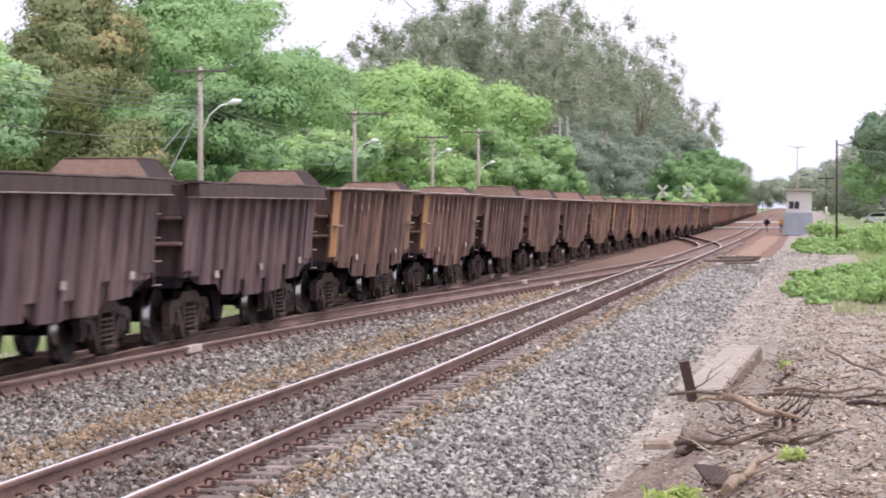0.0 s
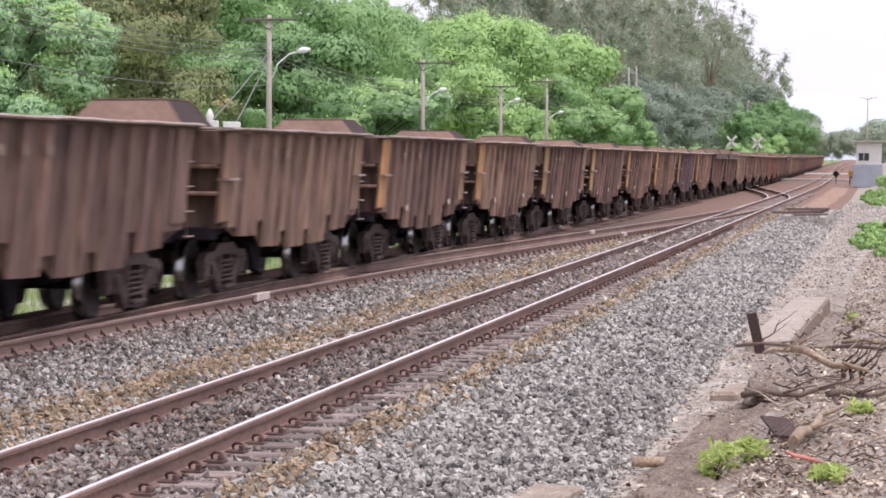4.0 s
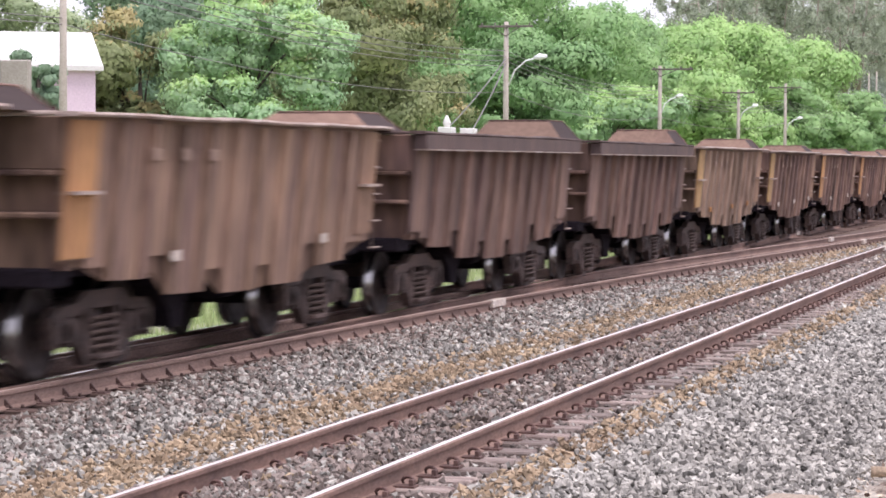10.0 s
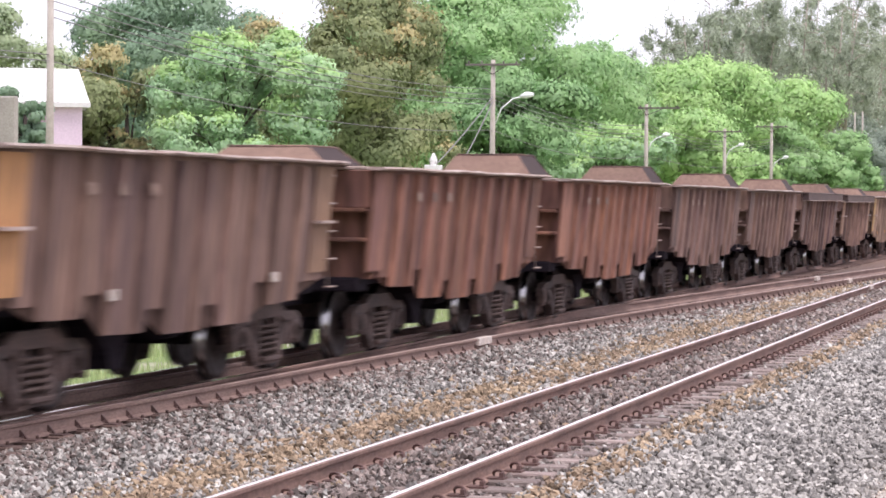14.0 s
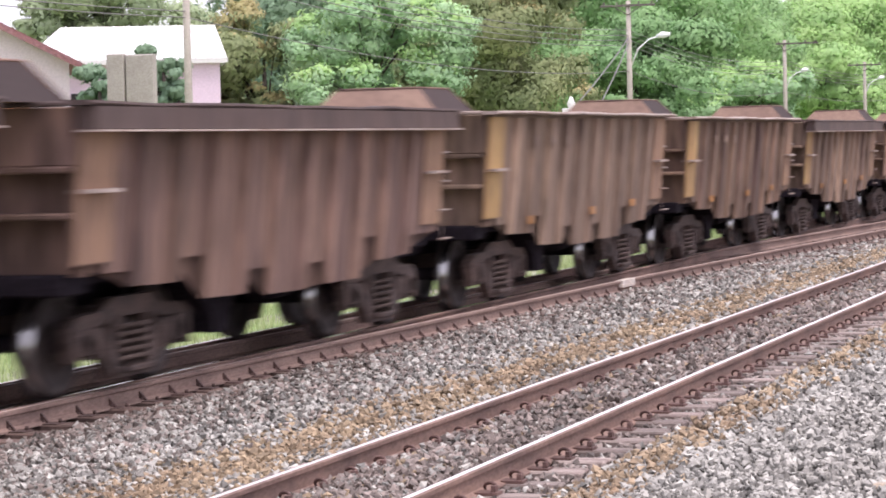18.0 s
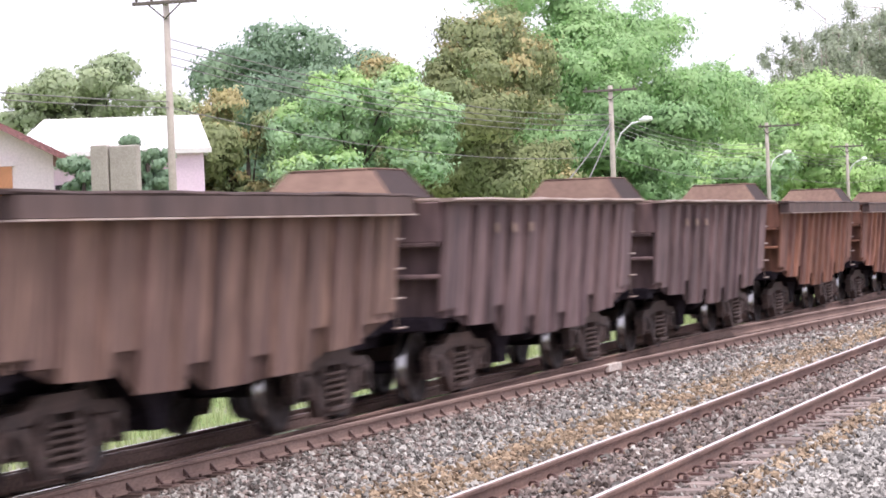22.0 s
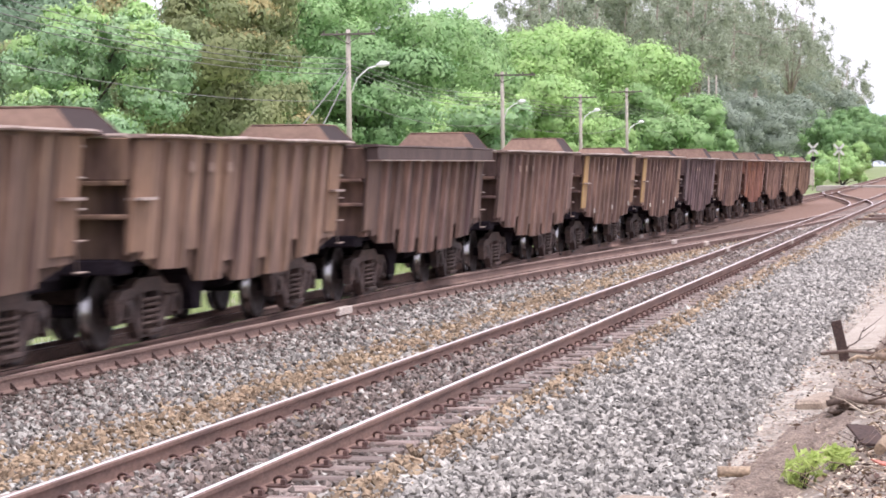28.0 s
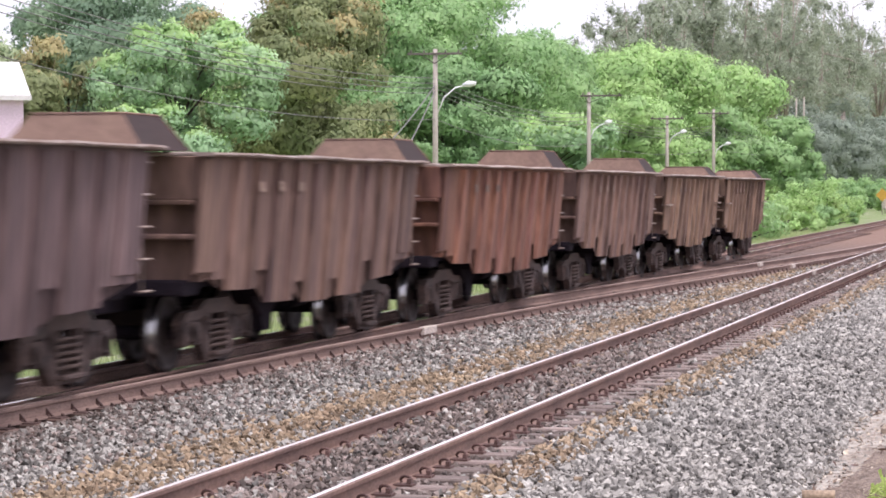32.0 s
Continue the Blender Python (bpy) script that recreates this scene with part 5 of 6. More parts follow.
def build_undergrowth():
    rnd = random.Random(3)
    for i in range(26):
        y = 60 + 5.2 * i + rnd.uniform(-2, 2)
        shrub(-15.5 + rnd.uniform(-1.6, 1.2), y, rnd.uniform(1.2, 2.3), rnd.uniform(1.5, 2.4), rnd.choice((L_BRIGHT, L_WEED, L_MID)), 200 + i, leaves=1800, size=0.20, group="shrubs behind the far track")
    rnd = random.Random(17)
    low = [(rnd.uniform(-0.35, 0.3), 56), (0.6, 57), (1.3, 56), (2.1, 57)]
    low += [(-0.35 + 0.62 * (k % 5) + rnd.uniform(-0.2, 0.2), 59 + 3.4 * (k // 5) + rnd.uniform(-1.2, 1.2)) for k in range(35)]
    low += [(-0.5 + 1.0 * (k % 4) + rnd.uniform(-0.3, 0.3), 116 + 7.0 * (k // 4) + rnd.uniform(-3, 3)) for k in range(28)]
    for i, (x, y) in enumerate(low):
        h = (0.20 + 0.15 * max(0, x)) * rnd.uniform(0.8, 1.3)
        shrub(x, y, h, rnd.uniform(0.45, 0.75) * (1.0 if y < 100 else 1.5), L_BRIGHT if i % 4 == 0 else L_WEED, 300 + i, leaves=900, size=0.085 + 0.0006 * y, label="low bright green weeds beside the gravel path", name="weed_patch", group="weeds beside the path")
    for i, (x, y, h, s) in enumerate([(3.2, 70, 1.1, 1.0), (3.4, 82, 1.3, 1.2), (3.0, 112, 1.3, 1.5), (3.4, 132, 0.9, 1.7), (0.2, 176, 0.9, 1.2), (3.6, 165, 0.8, 2.0), (1.0, 188, 1.2, 1.3)]):
        shrub(x, y, h, s, L_WEED if i % 3 else L_BRIGHT, 440 + i, leaves=1800, size=0.09 + 0.0006 * y, label="bushy green weeds beside the gravel path", group="weeds beside the path")
    for i, (x, y, h, s, lm) in enumerate([(-22, 262, 2.6, 3.0, L_MID), (-17, 270, 2.2, 2.6, L_BRIGHT), (-26, 276, 3.4, 3.5, L_BRIGHT), (-20, 292, 3.0, 3.2, L_MID), (-15, 305, 2.6, 3.0, L_BRIGHT), (-24, 312, 3.8, 4.0, L_MID), (-17, 335, 3.2, 3.6, L_BRIGHT), (-21, 360, 3.6, 4.0, L_MID)]):
        shrub(x, y, h, s, lm, 340 + i, leaves=2400, size=0.32, label="bushy green shrub beyond the crossing road", group="shrubs beyond the crossing")
    grass_field("grass_far_side", "rough green grass behind the far track", (-22, -12.6), (14, 150), 52000, 0.17, L_GRASS, 7)
    grass_field("grass_path_side", "tufts of green grass beside the path", (0.3, 7), (50, 170), 26000, 0.22, L_GRASS, 8, lambda a, b: noise.noise((a * 0.6, b * 0.12, 9)) > -0.15 and not (84 < b < 112 and a < 1.6))


# ---- street behind the train ----
def wire(bm, a, b, sag, r):
    a, b = Vector(a), Vector(b)
    pts = [a.lerp(b, i / 10) - Vector((0, 0, sag * 4 * (i / 10) * (1 - i / 10))) for i in range(11)]
    add_tube(bm, pts, r, 4, caps=False)


def utility_pole(x, y, h, arms, lamp, r=0.13, lean=0.0):
    th = empty("utility_pole", pose(x, y, -0.7, 0, lean, 0))
    tagged(th, "concrete power pole with cross-arm" + (" and street lamp" if lamp else ""), "utility pole", group="power poles along the street")
    part("shaft", tube([(0, 0, 0), (0, 0, h * 0.5), (0, 0, h)], [r, r * 0.85, r * 0.68], 10), M_POLE, th)
    for z, wd in arms:
        lo, hi = (-wd, wd) if wd < 1.4 else (-0.45, 1.85)
        arm = part("cross_arm", box(lo, hi, -0.14, -0.05, z - 0.045, z + 0.045, 0.01), M_ARM, th)
        for u in (0.06, 0.3, 0.7, 0.94):
            x0 = lo + (hi - lo) * u
            part("insulator", tube([(x0, -0.1, z + 0.045), (x0, -0.1, z + 0.10), (x0, -0.1, z + 0.15)], [0.025, 0.045, 0.03], 7), M_ARM, arm)
        for s in (lo, hi):
            part("arm_brace", tube([(0, -0.1, z - 0.4), (s * 0.5, -0.1, z - 0.04)], 0.02, 5), M_ARM, arm)
    if lamp:
        k = 1.0 if arms and arms[0][1] == 1.15 else 0.75
        br = part("lamp_bracket", tube([(0.08, 0.0, lamp - 1.2 * k), (0.35 * k, 0.1, lamp - 0.5 * k), (0.8 * k, 0.2, lamp - 0.1), (1.2 * k, 0.3, lamp)], 0.035, 6), M_LAMP, th)
        bm = bmesh.new()
        add_tube(bm, [(1.1 * k, 0.28, lamp), (1.35 * k, 0.32, lamp + 0.06), (1.65 * k, 0.36, lamp + 0.08)], [0.06, 0.14, 0.07], 8)
        part("lamp_head", bm, M_LAMP, br, "grey street-lamp head")
    return th


POLES = [(-25.2, 57.3, 8.75, [(8.48, 0.85)], 0), (-25.2, 102.3, 8.4, [(8.2, 1.15)], 6.9), (-25.2, 137.5, 7.9, [(7.7, 1.9)], 6.2), (-25.2, 166, 7.4, [(7.2, 1.1)], 6.3), (-25.2, 189, 8.5, [(8.2, 1.2)], 5.9), (-33.4, 331, 14.3, [], 0), (-32.9, 336, 14.6, [], 0)]


def build_street():
    for i, (x, y, h, arms, lamp) in enumerate(POLES):
        utility_pole(x, y, h, arms, lamp, r=0.14 if i else 0.115)
    th = empty("overhead_cables")
    tagged(th, "bundle of thin sagging power cables between poles", "cables", kind="stuff")
    runs = [((-25.2, 15), (-25.2, 57.3)), ((-25.2, 57.3), (-25.2, 102.3)), ((-25.2, 102.3), (-25.2, 137.5)), ((-25.2, 137.5), (-25.2, 189)), ((-25.2, 189), (-33.0, 333))]
    for k, ((xa, ya), (xb, yb)) in enumerate(runs):
        bm = bmesh.new()
        za = (8.0, 6.9, 6.5, 6.1, 6.6)[k]
        zb = (6.9, 6.5, 6.1, 6.6, 8.5)[k]
        for dz in (0.0, -0.22, -0.42, -0.62, -1.7) if k else (-1.55, -1.7):
            wire(bm, (xa, ya, za + dz), (xb, yb, zb + dz), 0.55, 0.013)
        part("cable_run", bm, M_WIRE, th)
    bm = bmesh.new()
    wire(bm, (-25.2, 102.3, 6.2), (-24.0, 89, 3.2), 0.1, 0.03)
    wire(bm, (-25.2, 102.3, 6.0), (-24.0, 92, 3.0), 0.1, 0.03)
    part("guy_wire", bm, M_WIRE, th)


def build_houses():
    h = empty("white_roofed_house", pose(-37.5, 80, -0.7, 0, 0, 25))
    tagged(h, "pink house with a broad white sheet-metal hip roof", "house")
    part("wall", box(-3.05, 3.05, 0.1, 7.5, 0, 5.8), M_PINK, h)
    part("porch_wall", box(2.1, 3.2, -0.6, 0.09, 0, 5.7), M_PINK, h)
    bm = bmesh.new()
    lo = [(-3.5, -0.8), (3.45, -0.8), (3.45, 8.2), (-3.5, 8.2)]
    ridge = [(-2.3, 3.6), (3.2, 3.6)]
    z0, z1 = 5.8, 7.15
    p = [bm.verts.new((x, y, z0)) for x, y in lo]
    c = [bm.verts.new((x, y, z0 - 0.12)) for x, y in lo]
    r = [bm.verts.new((x, y, z1)) for x, y in ridge]
    bm.faces.new((p[0], p[1], r[1], r[0]))
    bm.faces.new((p[1], p[2], r[1]))
    bm.faces.new((p[2], p[3], r[0], r[1]))
    bm.faces.new((p[3], p[0], r[0]))
    for i in range(4):
        bm.faces.new((c[i], c[(i + 1) % 4], p[(i + 1) % 4], p[i]))
    bm.faces.new(c[::-1])
    rf = part("roof", bm, M_ROOFW, h)
    for i in range(10):
        x = -2.1 + 0.56 * i
        part("roof_seam", tube([(x, -0.8, z0 + 0.015), (x, 3.6, z1 + 0.015)], 0.025, 4), M_ROOFW, rf)
    part("fascia", box(-3.52, 3.47, -0.84, -0.80, z0 - 0.16, z0 + 0.01), M_WHITE, rf)
    w = part("window", box(-1.9, -0.5, 0.04, 0.12, 3.4, 4.7), M_GLASS, h)
    part("window_frame", box(-1.24, -1.16, 0.0, 0.05, 3.4, 4.7), M_WHITE, w)

    g = empty("gabled_house", pose(-36.4, 66, -0.7, 0, 0, 28))
    tagged(g, "pale pink gabled house with clay-tiled roof", "house")
    bm = bmesh.new()
    add_prism(bm, [(-3.3, 0), (3.3, 0), (3.3, 5.32), (0, 7.05), (-3.3, 5.32)], 1, 0, 8)
    part("wall", bm, M_PALEPINK, g)
    for s in (-1, 1):
        bm = bmesh.new()
        add_prism(bm, [(0.0, 7.07), (s * 3.85, 5.06), (s * 3.85, 5.18), (0.0, 7.20)], 1, -0.55, 8.5)
        sl = part("roof_slope", bm, M_TILE, g)
        bm = bmesh.new()
        add_prism(bm, [(0.0, 6.98), (s * 3.88, 4.96), (s * 3.88, 5.07), (0.0, 7.10)], 1, -0.66, -0.55)
        part("barge_board", bm, M_TILE, sl)
        for k in range(12):
            part("tile_course", tube([(s * (0.16 + 0.31 * k), -0.55, 7.20 - 0.5246 * (0.16 + 0.31 * k)), (s * (0.16 + 0.31 * k), 8.5, 7.20 - 0.5246 * (0.16 + 0.31 * k))], 0.03, 4), M_TILE, sl)
    sh = part("shutter", box(1.0, 2.1, -0.05, 0.03, 3.5, 5.0, 0.01), M_TERRA, g)
    part("lintel", box(0.85, 2.25, -0.07, 0.02, 5.0, 5.2), M_PALEPINK, sh)
    gw = empty("white_garden_wall", pose(-20, 75.4, -0.65))
    tagged(gw, "white masonry wall with two short pillars", "wall")
    part("wall_panel", box(-0.12, 0.12, -2.0, 2.0, 0, 3.32, 0.02), M_WHITE, gw)
    for y in (-1.6, 1.0):
        part("pillar", box(-0.22, 0.22, y - 0.25, y + 0.25, 0, 3.6, 0.02), M_WHITE, gw)
    part("finial", tube([(0, -1.6, 3.6), (0, -1.6, 3.75), (0, -1.6, 3.95)], [0.09, 0.13, 0.03], 8), M_WHITE, gw)
    for x0, x1, zt in ((-29.6, -29.07, 4.58), (-29.04, -28.2, 4.54)):
        s = part("concrete_slab_post", box(-(x1 - x0) / 2 + 0.01, (x1 - x0) / 2 - 0.01, -0.12, 0.12, 0, zt + 0.7, 0.03), M_CONCRETE)
        s.location = ((x0 + x1) / 2, 62, -0.7)
        tagged(s, "tall pale concrete slab standing behind the street", "concrete slab", group="concrete slabs")
    for i, (x, hh, s) in enumerate([(-31.1, 5.9, 0.6), (-28.9, 5.9, 0.5), (-29.8, 6.4, 0.6)]):
        shrub(x, 64.5, hh, s, L_DARK, 370 + i, leaves=5000, size=0.2, label="tall garden shrub beside concrete slabs", group="garden shrubs")


# ---- level crossing and the path side ----
def build_crossing():
    h = empty("crossing_keeper_hut", pose(-1.55, 200, -0.3))
    tagged(h, "small white keeper's hut on a blue-grey block base", "hut")
    part("base_block", box(-1.15, 1.15, -1.2, 1.2, 0, 1.75, 0.03), M_BLUEGREY, h)
    part("booth", box(-0.85, 1.05, -1.0, 1.0, 1.75, 3.45, 0.02), M_WHITE, h)
    w = part("window", box(-0.68, 0.10, -1.04, -0.98, 2.05, 2.62), M_GLASS, h)
    part("mullion", box(-0.31, -0.26, -1.06, -1.0, 2.05, 2.62), M_WHITE, w)
    part("roof", box(-1.35, 1.40, -1.4, 1.4, 3.45, 3.58, 0.02), M_CONCRETE, h)
    b = empty("crossing_barrier", pose(-3.2, 238, -0.3))
    tagged(b, "lowered white crossing barrier on a dark post", "barrier")
    part("post", box(-0.12, 0.12, -0.12, 0.12, 0, 1.0, 0.02), M_UNDER, b)
    part("arm", box(-4.4, 0.9, -0.05, 0.05, 0.72, 0.84, 0.01), M_WHITE, b)
    part("counterweight", box(0.5, 0.95, -0.1, 0.1, 0.55, 1.0, 0.02), M_UNDER, b)
    rd = part("crossing_road", box(-14, 16, 236, 243, -0.5, -0.03), M_CONCRETE)
    tagged(rd, "pale dusty road over the level crossing", "road", kind="structure")
    for x, y, z in ((-13.2, 262, 3.0), (-16.6, 275, 3.2)):
        s = empty("crossbuck_sign", pose(x, y, -0.5))
        tagged(s, "white crossbuck sign on a grey post at the crossing", "crossing sign", group="crossbuck signs")
        part("post", tube([(0, 0, 0), (0, 0, z + 1.2)], 0.06, 8), M_POLE, s)
        for a in (-48, 48):
            part("blade", box(-0.75, 0.75, -0.03, 0.03, -0.12, 0.12, 0.01, m=pose(0, -0.08, z + 0.95, 0, a, 0)), M_WHITE, s)
        if x < -15:
            part("signal_head", tube([(0, -0.12, z - 0.15), (0, -0.25, z - 0.15)], 0.3, 12), M_UNDER, s)
    lp = empty("tall_street_lamp", pose(-2.4, 300, -0.3))
    tagged(lp, "tall grey double street lamp beyond the crossing", "street lamp")
    part("pole", tube([(0, 0, 0), (0, 0, 9.2)], [0.11, 0.07], 8), M_POLE, lp)
    for s in (-1, 1):
        part("lamp_arm", tube([(0, 0, 9.0), (s * 0.55, 0, 9.25)], 0.05, 6), M_POLE, lp)
        part("lamp_head", box(s * 0.75 - 0.3, s * 0.75 + 0.3, -0.15, 0.15, 9.18, 9.32, 0.03), M_LAMP, lp)
    for x, y, hh in ((1.0, 140, 5.8), (0.6, 190, 4.6), (2.9, 96, 6.4)):
        p = empty("wooden_post", pose(x, y, -0.25))
        tagged(p, "dark wooden line post in the weeds", "post", group="line posts")
        part("shaft", tube([(0, 0, 0), (0, 0, hh)], [0.065, 0.05], 7), M_DARKWOOD, p)
        if hh == 4.6:
            part("painted_band", tube([(0, 0, 0.9), (0, 0, 2.2)], 0.072, 7), M_WHITE, p, "flaking white painted band")
        if hh == 4.6:
            part("cross_arm", box(-0.6, 0.6, -0.04, 0.04, hh - 0.4, hh - 0.3), M_DARKWOOD, p)
    sg = empty("yellow_track_sign", pose(-3.1, 214, -0.3))
    tagged(sg, "yellow trackside board on a short post", "sign")
    part("post", tube([(0, 0, 0), (0, 0, 1.2)], 0.05, 6), M_UNDER, sg)
    part("board", box(-0.15, 0.15, -0.03, 0.03, 0.75, 1.15, 0.01), M_SIGNYEL, sg)
    dm = empty("diamond_sign", pose(-4.24, 214, -0.3))
    tagged(dm, "small dark diamond sign on a thin post by the barrier", "sign")
    part("post", tube([(0, 0, 0), (0, 0, 0.8)], 0.035, 6), M_UNDER, dm)
    part("board", box(-0.22, 0.22, -0.02, 0.02, -0.22, 0.22, 0.01, m=pose(0, -0.05, 0.9, 0, 45, 0)), M_UNDER, dm)
    cp = part("concrete_post", box(-0.07, 0.07, -0.07, 0.07, 0, 0.95, 0.015), M_POLE)
    cp.location = (2.41, 83.2, -0.28)
    tagged(cp, "short pale concrete marker post in the weeds", "post")
    bm = bmesh.new()
    wire(bm, (1.0, 140, 5.3), (2.9, 96, 5.9), 0.5, 0.02)
    wire(bm, (1.0, 140, 5.3), (9.0, 205, 7.0), 0.6, 0.025)
    tagged(part("line_wire", bm, M_WIRE), "thin sagging wires between the line posts", "cables", kind="stuff")
    ws = empty("warning_sign", pose(-15.6, 231, -0.45))
    tagged(ws, "yellow diamond warning sign on a grey post", "road sign")
    part("post", tube([(0, 0, 0), (0, 0, 1.5)], 0.05, 7), M_POLE, ws)
    part("board", box(-0.42, 0.42, -0.02, 0.02, -0.42, 0.42, 0.01, m=pose(0, -0.06, 1.75, 0, 45, 0)), M_SIGNYEL, ws)
    nb = empty("notice_board", pose(-15.0, 236, -0.45))
    tagged(nb, "pale square notice board on two posts", "sign")
    part("board", box(-0.85, 0.85, -0.03, 0.03, 0.5, 2.0, 0.02), M_LABEL, nb)
    for s in (-0.7, 0.7):
        part("post", tube([(s, 0.08, 0), (s, 0.08, 1.9)], 0.05, 7), M_POLE, nb)
    # parked white car among the weeds
    c = empty("parked_car", pose(7.6, 330, -0.3, 0, 0, 70))
    tagged(c, "white hatchback parked in the shade of trees", "car")
    bm = bmesh.new()
    add_prism(bm, [(-2.0, 0.3), (2.0, 0.3), (2.05, 0.75), (1.2, 0.92), (0.6, 1.42), (-1.3, 1.46), (-1.95, 0.95)], 0, -0.8, 0.8)
    bd = part("body", bm, M_CAR, c)
    for s in (-1, 1):
        bm = bmesh.new()
        add_prism(bm, [(-1.35, 0.95), (0.95, 0.95), (0.5, 1.34), (-1.15, 1.36)], 0, s * 0.80, s * 0.81)
        part("window", bm, M_GLASS, bd)
        for y in (-1.25, 1.25):
            part("wheel", tube([(s * 0.62, y, 0.32), (s * 0.83, y, 0.32)], 0.32, 14), M_TYRE, c)
    # patch of red earth beside the turnout and a pile of old boards over a drain
    xs, ys = [-4.0 + 0.14 * k for k in range(12)], [104 + 2.0 * k for k in range(44)]
    verts = []
    for q, y in enumerate(ys):
        for k, x in enumerate(xs):
            rim = min(k, len(xs) - 1 - k, q * 0.7, (len(ys) - 1 - q) * 0.7)
            x2 = x + drift(y) + 0.25 * noise.noise((y * 0.2, 5, k * 0.02))
            verts.append((x2, y, -0.46 + min(1.0, rim / 2.5) * (0.30 + 0.16 * noise.noise((x * 1.7, y * 0.3, 2)))))
    n = len(xs)
    faces = [(q * n + k, q * n + k + 1, (q + 1) * n + k + 1, (q + 1) * n + k) for q in range(len(ys) - 1) for k in range(n - 1)]
    e = new("earth_bank", mesh_np("earth_bank", verts, faces, [mat("red_earth", (0.36, 0.21, 0.135), 0.95, second=(0.30, 0.215, 0.165), scale=1.2, fine=12, vary=0.35, bump=0.6)], smooth=True))
    tagged(e, "low uneven bank of red earth beside the line", "earth bank", kind="structure")
    rnd = random.Random(8)
    for i in range(9):
        ln = rnd.uniform(0.5, 0.85)
        s = part("old_board", box(-ln, ln, -0.13, 0.13, 0, 0.07, 0.012), M_TIMBER if i % 3 else M_SLEEPER)
        s.matrix_basis = pose(-2.75 + rnd.uniform(-0.5, 0.25), 86.5 + 1.9 * (i % 5), 0.0 + 0.072 * (i // 5), 0, rnd.uniform(-1.5, 1.5), rnd.uniform(-25, 12))
        tagged(s, "worn old board piled over the drain wall", "board", group="old boards over the drain")
    bm = bmesh.new()
    add_box(bm, -3.45, -3.2, 85.2, 96.5, -0.6, -0.01)
    add_box(bm, -2.2, -1.98, 84.0, 96.5, -0.6, -0.01)
    add_box(bm, -3.2, -2.2, 96.2, 96.5, -0.6, -0.01)
    d = part("drain_wall", bm, M_CONCRETE)
    tagged(d, "stained concrete drain wall under old boards", "drain wall", kind="structure")
    pit = part("drain_pit", box(-3.2, -2.2, 85.0, 96.2, -0.50, -0.30), M_CLOD)
    tagged(pit, "dark brown floor of the open drain", "drain", kind="structure")


PICKUP = []


def build_pickup():
    """A white pickup that drives up to the level crossing."""
    c = empty("pickup_truck", pose(45, 247, -0.03, 0, 0, 90))
    tagged(c, "white pickup truck waiting at the level crossing", "pickup truck")
    bm = bmesh.new()
    add_prism(bm, [(-2.3, 0.42), (2.3, 0.42), (2.35, 0.85), (1.25, 1.0), (0.65, 1.58), (-0.55, 1.6), (-0.75, 1.05), (-2.3, 1.05)], 0, -0.86, 0.86)
    bd = part("body", bm, M_CAR, c)
    for s in (-1, 1):
        bm = bmesh.new()
        add_prism(bm, [(-0.6, 1.06), (1.05, 1.04), (0.6, 1.5), (-0.48, 1.5)], 0, s * 0.86, s * 0.875)
        part("side_window", bm, M_GLASS, bd)
        part("headlight", box(*sorted((s * 0.45, s * 0.80)), 2.33, 2.37, 0.66, 0.82), M_LAMP, bd)
        for y in (-1.45, 1.45):
            wh = part("wheel", tube([(s * 0.66, y, 0.36), (s * 0.89, y, 0.36)], 0.36, 14), M_TYRE, c)
            part("rim", tube([(s * 0.885, y, 0.36), (s * 0.90, y, 0.36)], 0.2, 10), M_LAMP, wh)
    part("bumper", box(-0.85, 0.85, 2.30, 2.42, 0.40, 0.58, 0.02), M_UNDER, c)
    PICKUP.append(c)


def branch(x, y, z, length, heading, r, bend, name="fallen_branch", label="dry broken branch lying on the litter", tilt=2, m=None):
    bm = bmesh.new()
    pts = [(bend * math.sin(2.2 * i / 5), length * (i / 5 - 0.5), 0.03 * math.sin(i * 1.7)) for i in range(6)]
    add_tube(bm, pts, [r, r * 0.95, r * 0.85, r * 0.8, r * 0.65, r * 0.4], 7)
    for i in (2, 4):
        p = Vector(pts[i])
        add_tube(bm, [p, p + Vector((0.12, 0.10, 0.05)), p + Vector((0.2, 0.25, 0.08))], [r * 0.5, r * 0.35, r * 0.15], 5)
    ob = part(name, bm, m or M_WOOD)
    ob.matrix_basis = pose(x, y, z, tilt, 0, heading)
    tagged(ob, label, "branch", group="fallen branches")
    return ob


